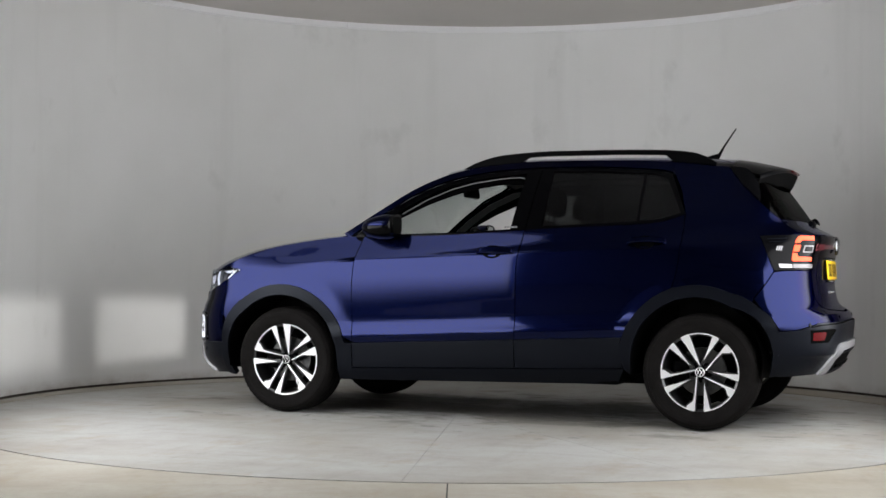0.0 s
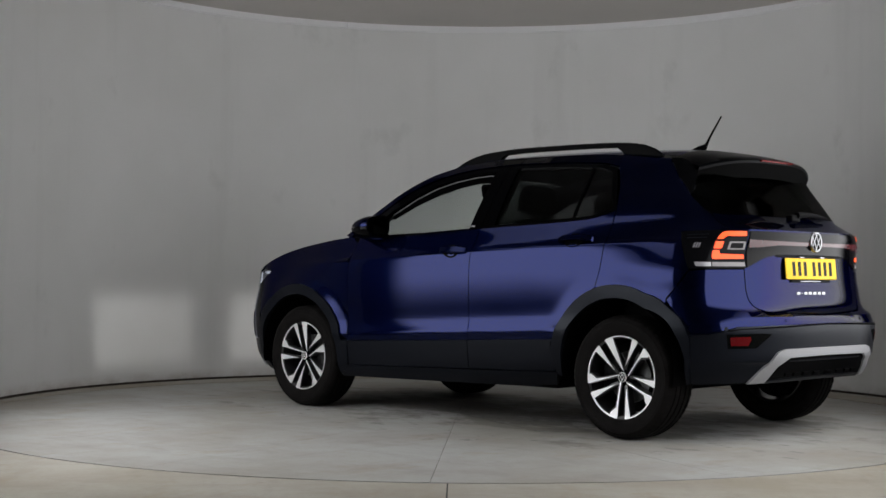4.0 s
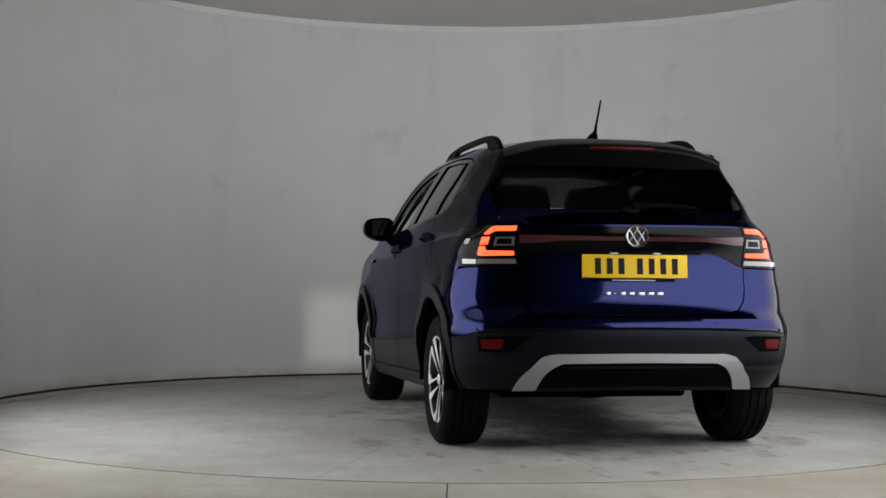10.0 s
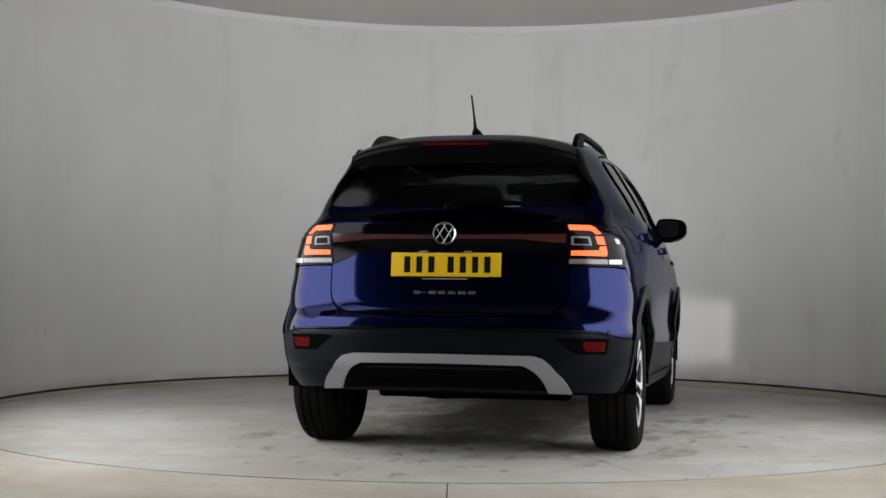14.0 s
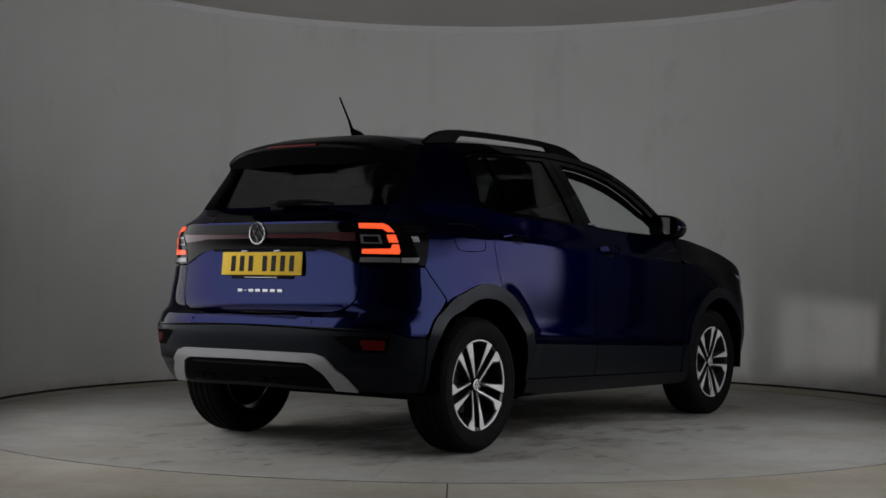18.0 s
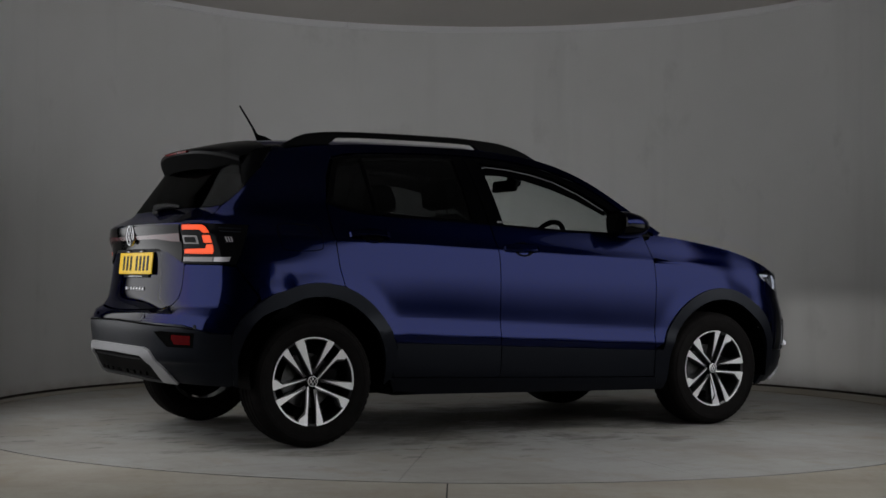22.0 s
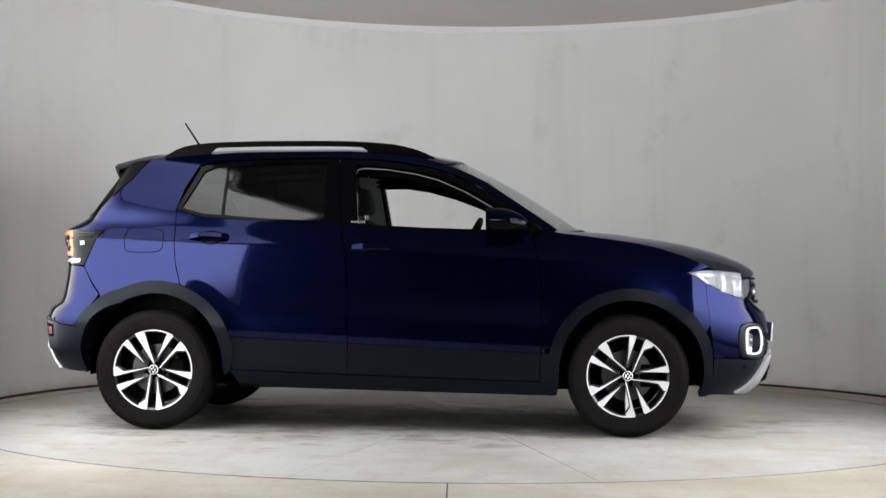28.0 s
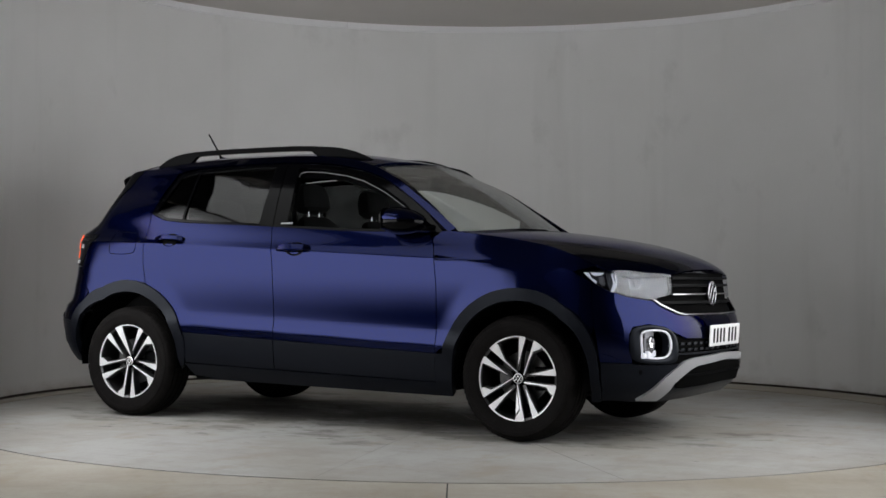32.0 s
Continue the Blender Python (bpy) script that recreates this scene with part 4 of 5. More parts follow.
# rear spoiler, rails, aerial
bm = bmesh.new()
rows = []
for k in range(49):
    y = -0.556 + 1.112 * k / 48
    u = abs(y) / 0.556
    z0 = roof(-1.40, y).z + 0.001
    tip, zt = -1.690 + 0.125 * u**2.6, 1.487 - 0.058 * u**3
    prof = [(-1.403, z0)] + [(-1.403 + (tip + 1.403) * f, z0 + (zt - z0) * f**1.25) for f in (0.25, 0.5, 0.75, 0.95)] + [(tip, zt - 0.008), (tip + 0.003, zt - 0.022), (tip + 0.022, zt - 0.065), (tip + 0.042, zt - 0.100), (tip + 0.058, zt - 0.098), (-1.50, zt - 0.05), (-1.42, z0 - 0.03)]
    rows.append([bm.verts.new((x, y, z)) for x, z in prof])
for a, b in zip(rows, rows[1:]):
    for i in range(6):
        bm.faces.new((a[i], b[i], b[i + 1], a[i + 1]))
under = bmesh.new()
low = [[under.verts.new(v.co) for v in r[6:]] + [under.verts.new(r[0].co + Vector((0, 0, -0.01)))] for r in rows]
for v in [v for r in rows for v in r[7:]]:
    bm.verts.remove(v)
for a, b in zip(low, low[1:]):
    for i in range(len(a) - 1):
        under.faces.new((a[i], b[i], b[i + 1], a[i + 1]))
under.faces.new(low[0])
under.faces.new(low[-1][::-1])
spoiler = part("rear_spoiler", bm, SATIN_BLACK, car, "gloss black roof spoiler", 28)
part("spoiler_underside", under, VOID, spoiler, "matt black underside of the spoiler")
bm = bmesh.new()
box(bm, -1.698, -1.68, -0.16, 0.16, 1.470, 1.482, 0.004)
part("high_brake_light", bm, LENS_RED, spoiler, "red high-level brake light")
both("spoiler_fin", [(-1.390, 1.481), (-1.437, 1.424), (-1.471, 1.373), (-1.601, 1.315), (-1.656, 1.280), (-1.69, 1.292), (-1.715, 1.33), (-1.735, 1.39), (-1.735, 1.432), (-1.57, 1.462)], SATIN_BLACK, surf=proud(0.004), th=0.040, label="gloss black fin beside the rear window")
for s in (1, -1):
    bm = bmesh.new()
    n, xs = 26, (-1.31, 0.22)
    top = curve((-1.31, 1.51), (-1.25, 1.545), (-1.164, 1.572), (-0.99, 1.588), (-0.675, 1.595), (-0.36, 1.596), (-0.046, 1.581), (0.12, 1.546), (0.22, 1.502))
    rows = []
    for k in range(n + 1):
        x = xs[0] + (xs[1] - xs[0]) * k / n
        zt, thick = top(x), 0.030
        zb = zt - thick if -1.03 < x < -0.17 else min(zt - thick, roof(x, 0.52).z - 0.012)
        y = 0.515
        rows.append([bm.verts.new((x, s * (y + dy), z)) for dy, z in ((0.016, zb), (0.014, zt - 0.006), (0.004, zt), (-0.010, zt - 0.002), (-0.014, zb))])
    for a, b in zip(rows, rows[1:]):
        for i in range(5):
            bm.faces.new((a[i], b[i], b[(i + 1) % 5], a[(i + 1) % 5]))
    bm.faces.new(rows[0])
    bm.faces.new(rows[-1][::-1])
    part("roof_rail", bm, BLACK, car, "black raised roof rail")
bm = bmesh.new()
sweep(bm, [(-1.17, 0, 1.550), (-1.20, 0, 1.572), (-1.225, 0, 1.585), (-1.24, 0, 1.60), (-1.262, 0, 1.64), (-1.337, 0, 1.752)], [0.035, 0.026, 0.018, 0.009, 0.006, 0.0045], 12)
part("aerial", bm, BLACK, car, "black whip aerial")

# ---- the cabin ----
LENS_CLEAR = glass("clear_lens", (0.85, 0.86, 0.88), 0.06, 0.12)
LENS_CLEARISH = material("grey_lens_strip", (0.13, 0.12, 0.125), rough=0.2, coat=0.2)
DRL_RING = material("lit_ring_lamp", (0.55, 0.55, 0.60), rough=0.2, glow=(0.9, 0.93, 1.0), glow_strength=0.40)
STRIP_RED = material("red_tinted_strip", (0.040, 0.007, 0.009), rough=0.16, spec=0.5)
CHROME_DULL = material("grey_seal", (0.16, 0.16, 0.165), rough=0.35)
MIRROR = material("mirror_silver", (0.35, 0.355, 0.36), rough=0.03, metal=1.0)
LAMP_BOWL = material("lit_lamp_bowl", (0.30, 0.30, 0.32), rough=0.25, glow=(0.85, 0.9, 1.0), glow_strength=0.10)
BEAM = material("fog_filament", (1, 1, 1), rough=0.5, glow=(1.0, 0.98, 0.95), glow_strength=88000.0)


def slab(bm, path, widths, thick, round_=0.03):
    """A padded body of changing width along a path in the xz plane."""
    rows = []
    for i, (p, w, t) in enumerate(zip(path, widths, thick)):
        p = Vector(p)
        d = (Vector(path[min(i + 1, len(path) - 1)]) - Vector(path[max(i - 1, 0)])).normalized()
        n = Vector((-d.z, 0, d.x))
        row = []
        for k in range(16):
            a = k * math.tau / 16
            cy, cn = math.copysign(abs(math.cos(a)) ** 0.5, math.cos(a)), math.copysign(abs(math.sin(a)) ** 0.6, math.sin(a))
            row.append(bm.verts.new(p + Vector((0, cy * w, 0)) + n * cn * t))
        rows.append(row)
    for a, b in zip(rows, rows[1:]):
        for k in range(16):
            bm.faces.new((a[k], a[(k + 1) % 16], b[(k + 1) % 16], b[k]))
    bm.faces.new(rows[0][::-1])
    bm.faces.new(rows[-1])


def seat(x, y, back, wide, top):
    bm = bmesh.new()
    slab(bm, [(x + 0.42, y, 0.60), (x + 0.38, y, 0.62), (x + 0.15, y, 0.60), (x - 0.02, y, 0.57)], [wide * 0.9, wide, wide, wide * 0.95], [0.04, 0.07, 0.08, 0.07])
    root = part("seat", bm, FABRIC, car, "dark fabric seat")
    bm = bmesh.new()
    h = top - 0.60
    slab(bm, [(x + 0.02, y, 0.58), (x - 0.03, y, 0.70), (x - 0.03 - back * 0.5, y, 0.60 + h * 0.55), (x - 0.03 - back * 0.85, y, 0.60 + h * 0.88), (x - 0.03 - back, y, top)], [wide * 0.9, wide, wide, wide * 0.86, wide * 0.6], [0.05, 0.07, 0.07, 0.06, 0.035])
    part("backrest", bm, FABRIC, root)
    xb = x - 0.03 - back
    bm = bmesh.new()
    slab(bm, [(xb - 0.005, y, top + 0.045), (xb - 0.01, y, top + 0.065), (xb - 0.02, y, top + 0.14), (xb - 0.03, y, top + 0.195), (xb - 0.032, y, top + 0.212)], [0.11, 0.14, 0.138, 0.115, 0.075], [0.04, 0.06, 0.06, 0.045, 0.015])
    hr = part("headrest", bm, FABRIC, root)
    for d in (-0.055, 0.055):
        bm = bmesh.new()
        sweep(bm, [(xb, y + d, top - 0.03), (xb - 0.005, y + d, top + 0.06)], 0.006, 8)
        part("headrest_post", bm, CHROME, root)


for y in (0.36, -0.36):
    seat(0.01, y, 0.26, 0.245, 1.17)
for y in (0.36, 0.0, -0.36):
    seat(-0.92, y, 0.20, 0.20, 1.10)
bm = bmesh.new()
slab(bm, [(0.98, 0, 0.98), (0.80, 0, 1.02), (0.60, 0, 0.99), (0.47, 0, 0.93), (0.42, 0, 0.80)], [0.70, 0.72, 0.71, 0.70, 0.69], [0.05, 0.06, 0.07, 0.07, 0.05])
part("dashboard", bm, BLACK, car, "black dashboard")
bm = bmesh.new()
lathe(bm, [(0.178 + 0.015 * math.cos(a), 0.015 * math.sin(a)) for a in (k * math.tau / 10 for k in range(10))], seg=40, axis="x")
box(bm, -0.015, 0.015, -0.17, 0.17, -0.022, 0.022, 0.008)
box(bm, -0.02, 0.02, -0.065, 0.065, -0.06, 0.055, 0.015)
bmesh.ops.transform(bm, matrix=pose(0.395, -0.36, 1.000, 0, 24, 0), verts=bm.verts)
part("steering_wheel", bm, BLACK, car, "black steering wheel")
bm = bmesh.new()
box(bm, -0.012, 0.02, -0.125, 0.125, -0.035, 0.035, 0.014)
bmesh.ops.transform(bm, matrix=pose(0.36, 0.0, 1.385, 0, 8, 0), verts=bm.verts)
sweep(bm, [(0.385, 0, 1.39), (0.41, 0, 1.415), (0.43, 0, 1.425)], 0.016, 8)
box(bm, 0.395, 0.455, -0.045, 0.045, 1.385, 1.440, 0.015)
part("cabin_mirror", bm, BLACK, car, "black interior mirror")


def lining(x, y):
    p = roof(x, y)
    return Vector((p.x, p.y * 0.93, p.z - 0.035))


whole("headlining", [(-1.35, 0.0), (-1.35, 0.46)] + [(x, half_width(x, eave(x)) - 0.03) for x in (-1.3, -1.0, -0.6, -0.2, 0.1, 0.24)] + [(0.34, 0.0)], TRIM_GREY, surf=lining, step=(0.15, 0.1), th=0.006, label="dark grey headlining")
both("inner_pillar", [(-0.335, 1.10), (-0.19, 1.10), (-0.235, 1.49), (-0.36, 1.50)], TRIM_GREY, surf=proud(-0.045), th=0.02, label="grey pillar trim")
both("inner_front_pillar", [(0.80, 1.09), (0.86, 1.09), (0.62, 1.262), (0.45, 1.37), (0.27, 1.445), (0.08, 1.485), (0.06, 1.468), (0.26, 1.415), (0.43, 1.34)], TRIM_DARK, surf=proud(-0.05), th=0.02, label="dark windscreen pillar trim")
both("pillar_seal", [(-0.192, 1.10), (-0.168, 1.10), (-0.212, 1.462), (-0.236, 1.49)], BLACK, surf=proud(-0.042), th=0.02)
both("roof_lining_edge", [(0.58, 1.215), (0.58, 1.25), (0.40, 1.352), (0.25, 1.415), (0.10, 1.468), (-0.05, 1.485), (-0.25, 1.49), (-0.25, 1.425), (-0.05, 1.428), (0.10, 1.405), (0.25, 1.362), (0.405, 1.301)], BLACK, surf=proud(-0.05), th=0.015)
both("inner_rear_pillar", [(-1.13, 1.15), (-1.60, 1.13), (-1.80, 1.13), (-1.72, 1.24), (-1.58, 1.34), (-1.42, 1.44), (-1.06, 1.47)], FABRIC, surf=proud(-0.045), th=0.02)
both("door_card", [(0.80, 0.40), (0.78, 1.065)] + along(lambda x: belt(x) - 0.012, 0.75, -1.15) + [(-1.10, 0.84), (-0.80, 0.40)], BLACK, surf=proud(-0.06), th=0.02, label="black door lining")
bm = bmesh.new()
box(bm, -1.78, -1.10, -0.60, 0.60, 0.42, 0.95, 0.04)
part("boot_lining", bm, FABRIC, car)
bm = bmesh.new()
box(bm, -1.75, -1.15, -0.58, 0.58, 1.06, 1.075, 0.004)
part("parcel_shelf", bm, FABRIC, car, "dark parcel shelf")

# ---- lamps, plates, trim ----


def dot(name, q, z, r, mat, parent, side, d=0.003, label=""):
    """A small round piece on the skin."""
    bm = bmesh.new()
    s = proud(d)
    c = s(q, z)
    ring = [bm.verts.new(s(q + r * math.cos(k * math.tau / 14), z + r * math.sin(k * math.tau / 14))) for k in range(14)]
    bm.faces.new(ring)
    for v in bm.verts:
        v.co.y *= side
    bm.normal_update()
    if bm.faces[:][0].normal.dot(Vector((c.x, c.y * side, 0))) < 0:
        bmesh.ops.reverse_faces(bm, faces=bm.faces)
    thicken(bm, 0.004)
    return part(name, bm, mat, parent, label)


def piece(name, outline, mat, parent, side, d=0.004, th=0.006, label="", step=(0.04, 0.03)):
    return part(name, sheet(outline, proud(d), step, th, mirror=side < 0), mat, parent, label)


def cross(name, outline, mat, parent, d=0.004, th=0.006, label="", step=(0.04, 0.03)):
    return whole(name, outline, mat, parent, label, surf=proud(d), step=step, th=th)


def rounded(poly, times):
    """A closed outline with its corners cut round."""
    for _ in range(times):
        poly = [(a[0] + (b[0] - a[0]) * f, a[1] + (b[1] - a[1]) * f) for a, b in zip(poly, poly[1:] + poly[:1]) for f in (0.25, 0.75)]
    return poly


HEAD = [(1.576, 0.8735), (1.66, 0.884), (1.733, 0.886), (1.93, 0.878), (2.095, 0.870), (2.312, 0.862), (2.320, 0.785), (2.296, 0.762), (2.216, 0.744), (2.139, 0.736), (1.955, 0.752), (1.80, 0.787), (1.690, 0.824)]
LAMP = [(-1.549, 1.078), (-1.70, 1.083), (-1.86, 1.085), (-2.086, 1.085), (-2.162, 0.896), (-1.90, 0.893), (-1.81, 0.893), (-1.694, 0.890)]


for s in (1, -1):
    lamp = piece("headlight", HEAD, HEAD_INNER, car, s, -0.035, 0.01, "clear headlight with white daytime strips")
    piece("lamp_rim", [(1.576, 0.8735), (1.66, 0.884), (1.733, 0.886), (1.70, 0.880), (1.632, 0.874), (1.660, 0.850), (1.722, 0.814), (1.690, 0.824)], GLOSS_BLACK, lamp, s, -0.02, 0.012)
    for zz in ([(1.965, 0.858), (2.055, 0.856), (2.075, 0.815), (2.052, 0.790), (1.985, 0.790)], [(1.842, 0.862), (1.868, 0.862), (1.882, 0.812), (1.850, 0.776), (1.838, 0.778), (1.862, 0.812)]):
        ring = loop_points(zz, len(zz) * 6)
        bm = bmesh.new()
        sf = proud(-0.012)
        sweep(bm, [(p.x, p.y * s, p.z) for p in (sf(*q) for q in ring + ring[:1])], 0.0042, 6)
        part("daytime_strip", bm, DRL, lamp, "lit white daytime running strip")
    for zz, mat in (([(1.742, 0.850), (1.786, 0.848), (1.802, 0.812), (1.772, 0.802), (1.750, 0.822)], HEAD_BRIGHT), ([(1.632, 0.872), (1.668, 0.872), (1.690, 0.846), (1.730, 0.826), (1.722, 0.814), (1.668, 0.846)], DRL), ([(1.680, 0.873), (1.785, 0.871), (1.765, 0.858), (1.715, 0.856), (1.694, 0.862)], DRL),
                    ([(1.800, 0.866), (1.955, 0.864), (1.968, 0.80), (1.955, 0.762), (1.830, 0.786), (1.812, 0.815)], HEAD_GREY), ([(1.975, 0.852), (2.005, 0.851), (2.022, 0.800), (1.994, 0.798)], HEAD_BRIGHT),
                    ([(2.012, 0.851), (2.048, 0.850), (2.064, 0.814), (2.046, 0.798), (2.030, 0.799)], HEAD_GREY), ([(2.068, 0.863), (2.305, 0.856), (2.312, 0.790), (2.220, 0.752), (2.140, 0.743), (1.985, 0.756), (1.992, 0.782), (2.056, 0.784), (2.084, 0.815)], HEAD_GREY)):
        piece("reflector", zz, mat, lamp, s, -0.022, 0.006)
    for k in range(3):
        piece("reflector_rib", [(1.880 + 0.024 * k, 0.858), (1.884 + 0.024 * k, 0.858), (1.898 + 0.024 * k, 0.79), (1.894 + 0.024 * k, 0.79)], HEAD_INNER, lamp, s, -0.019, 0.004)
    piece("lens", HEAD, LENS_CLEAR, lamp, s, 0.002, 0.003, "clear plastic lens")
    # tail lamp
    tl = piece("tail_light", LAMP, LENS_SMOKE, car, s, 0.004, 0.02, "smoked tail light with a glowing red bracket")
    for name, o, mat in (("lit_bar", [(-2.068, 1.080), (-1.895, 1.079), (-1.864, 1.071), (-1.851, 1.053), (-1.852, 1.041), (-1.902, 1.041), (-1.918, 1.057), (-2.075, 1.059)], LAMP_RED),
                         ("lit_block", [(-1.853, 1.030), (-1.918, 1.030), (-1.922, 0.996), (-1.857, 0.994)], LAMP_RED),
                         ("lit_bar", [(-1.858, 0.986), (-1.907, 0.986), (-1.924, 0.967), (-2.118, 0.965), (-2.127, 0.944), (-1.876, 0.941), (-1.862, 0.952)], LAMP_RED),
                         ("reversing_light", [(-1.965, 1.030), (-2.095, 1.032), (-2.112, 0.992), (-1.970, 0.990)], LENS_CLEARISH),
                         ("inner_lens", [(-1.985, 1.023), (-2.080, 1.024), (-2.092, 0.999), (-1.988, 0.997)], LENS_SMOKE),
                         ("white_strip", [(-1.728, 0.925), (-1.865, 0.924), (-1.872, 0.903), (-1.745, 0.903)], LENS_WHITE),
                         ("clear_strip", [(-1.875, 0.925), (-2.140, 0.927), (-2.150, 0.905), (-1.882, 0.903)], LENS_CLEARISH)):
        piece(name, o, mat, tl, s, 0.010 if name == "inner_lens" else 0.0075, 0.003)
    for k in range(3):
        piece("chrome_dash", [(-1.690 - 0.019 * k, 1.022), (-1.701 - 0.019 * k, 1.022), (-1.699 - 0.019 * k, 0.998), (-1.688 - 0.019 * k, 0.998)], LENS_WHITE, tl, s, 0.0075, 0.003)
    piece("trim_line", [(-1.60, 1.063), (-1.76, 1.068), (-1.762, 1.063), (-1.602, 1.058)], CLAD, tl, s, 0.006, 0.002)
    piece("trim_line", [(-1.615, 1.046), (-1.76, 1.050), (-1.762, 1.045), (-1.617, 1.041)], CLAD, tl, s, 0.006, 0.002)
    hollow = piece("reflector_recess", [(-1.905, 0.566), (-2.170, 0.571), (-2.232, 0.566), (-2.120, 0.496), (-1.915, 0.494)], VOID, car, s, 0.0075, 0.01, "black recess round the reflector")
    piece("rear_reflector", [(-1.93, 0.552), (-2.075, 0.555), (-2.080, 0.540), (-2.060, 0.510), (-1.936, 0.509)], LENS_RED, hollow, s, 0.0095, 0.01, "red rear reflector")
    dot("parking_sensor", -1.905, 0.592, 0.010, CLAD, car, s, 0.004)
    dot("parking_sensor", -2.36, 0.632, 0.009, PAINT, car, s, 0.0012)
    dot("parking_sensor", 1.98, 0.375, 0.012, BLACK, car, s, 0.003)
    # fog lamp: a pod with a lit ring and an open projector
    hole = [(2.004, 0.448), (1.995, 0.48), (1.996, 0.55), (2.006, 0.574), (2.05, 0.583), (2.14, 0.583), (2.185, 0.572), (2.210, 0.54), (2.210, 0.49), (2.185, 0.452), (2.12, 0.440)]
    sf = proud(0.004)
    bm = bmesh.new()
    rows = []
    for (a, b), (c, e) in zip(rounded(POD, 3), rounded(hole, 3)):
        rows.append([bm.verts.new(proud((0.004, 0.007, 0.007, 0.003, -0.004)[k])(a + (c - a) * k / 4, b + (e - b) * k / 4)) for k in range(5)])
        p = skin(c, e)
        rows[-1].append(bm.verts.new((p.x - 0.05, p.y - 0.012, p.z)))
    for i in range(len(rows)):
        a, b = rows[i], rows[(i + 1) % len(rows)]
        for k in range(5):
            bm.faces.new((a[k], a[k + 1], b[k + 1], b[k]))
    for v in bm.verts:
        v.co.y *= s
    pod = part("fog_light", bm, CLAD, car, "fog light in a grey plastic pod")
    bm = bmesh.new()
    hl = rounded(hole, 3)
    sf = proud(-0.001)
    sweep(bm, [(p.x, p.y * s, p.z) for p in (sf(*q) for q in hl + hl[:1])], 0.0068, 8, 0.8)
    part("lit_ring", bm, DRL_RING, pod, "bright ring round the fog light")
    bm = bmesh.new()
    for ya, yb, za, zb in ((-0.068, -0.036, 0.480, 0.578), (0.036, 0.048, 0.480, 0.578), (-0.036, 0.036, 0.544, 0.584)):
        box(bm, 1.913, 1.919, min(s * (0.665 + ya), s * (0.665 + yb)), max(s * (0.665 + ya), s * (0.665 + yb)), za, zb, 0)
    part("bowl", bm, LAMP_BOWL, pod, "lit fog light reflector")
    bm = bmesh.new()
    box(bm, 1.913, 1.935, min(s * 0.600, s * 0.713), max(s * 0.600, s * 0.713), 0.448, 0.480, 0.006)
    part("lower_bowl", bm, DRL_RING, pod, "bright lower half of the fog light")
    # the projector: a small lit point deep in a black box with a square opening
    px, py, pz, dx = 1.935, 0.665, 0.512, 0.055
    w2, up, dn, t = dx * math.tan(radians(16.5)), dx * math.tan(radians(6)), dx * math.tan(radians(13)), 0.003
    bm = bmesh.new()
    y0 = s * py
    ya = y0 - dx * math.tan(radians(4))
    box(bm, px - t, px, y0 - 0.032, ya - w2, pz - 0.028, pz + 0.028)
    box(bm, px - t, px, ya + w2, y0 + 0.032, pz - 0.028, pz + 0.028)
    box(bm, px - t, px, ya - w2, ya + w2, pz + up, pz + 0.028)
    box(bm, px - t, px, ya - w2, ya + w2, pz - 0.028, pz - dn)
    box(bm, px - 0.062, px - t, y0 - 0.034, y0 - 0.031, pz - 0.029, pz + 0.029)
    box(bm, px - 0.062, px - t, y0 + 0.031, y0 + 0.034, pz - 0.029, pz + 0.029)
    box(bm, px - 0.062, px - t, y0 - 0.034, y0 + 0.034, pz + 0.027, pz + 0.030)
    box(bm, px - 0.062, px - t, y0 - 0.034, y0 + 0.034, pz - 0.030, pz - 0.027)
    box(bm, px - 0.065, px - 0.062, y0 - 0.034, y0 + 0.034, pz - 0.030, pz + 0.030)
    part("projector", bm, LENS_WHITE, pod, "grey fog light projector")
    bm = bmesh.new()
    e = 0.0026
    vs = [bm.verts.new((px - dx, y0 + a * e, pz + b * e)) for a, b in ((-1, -1), (1, -1), (1, 1), (-1, 1))]
    bm.faces.new(vs)
    me = bpy.data.meshes.new("filament")
    bm.normal_update()
    if bm.faces[:][0].normal.x < 0:
        bmesh.ops.reverse_faces(bm, faces=bm.faces)
    bm.to_mesh(me)
    bm.free()
    me.materials.append(BEAM)
    fil = new("filament", me)
    fil.parent = pod
    bm = bmesh.new()
    lathe(bm, [(0.036, 0.0), (0.043, 0.004), (0.043, 0.012), (0.036, 0.016)], seg=28, axis="x", centre=(px - 0.012, y0, pz))
    part("lamp_ring", bm, CHROME, pod)
    bm = bmesh.new()
    box(bm, 1.905, 1.925, y0 - 0.075, y0 + 0.06, 0.444, 0.470, 0.004)
    part("lit_pad", bm, DRL, pod, "lit white lamp base")

# front middle
emblem_x = nose(0.76) + 0.001
for z, w, mat, name, th in ((0.838, 0.012, BLACK, "grille_bar", 0.02), (0.800, 0.014, BLACK, "grille_bar", 0.02), (0.757, 0.007, CHROME, "chrome_bar", 0.02), (0.712, 0.014, BLACK, "grille_bar", 0.02)):
    cross(name, [(2.325 if z > 0.75 else 2.225, z), (QF, z), (QF, z + w), (2.325 if z > 0.75 else 2.20, z + w)], mat, car, 0.002, th, "thin chrome grille bar" if mat is CHROME else "")
cross("chrome_trim", [(2.142, 0.735), (2.19, 0.705), (2.31, 0.660), (2.36, 0.653), (QF, 0.650), (QF, 0.656), (2.36, 0.659), (2.32, 0.666), (2.20, 0.712), (2.155, 0.735)], CHROME, car, 0.008, 0.01, "chrome strip under the grille")


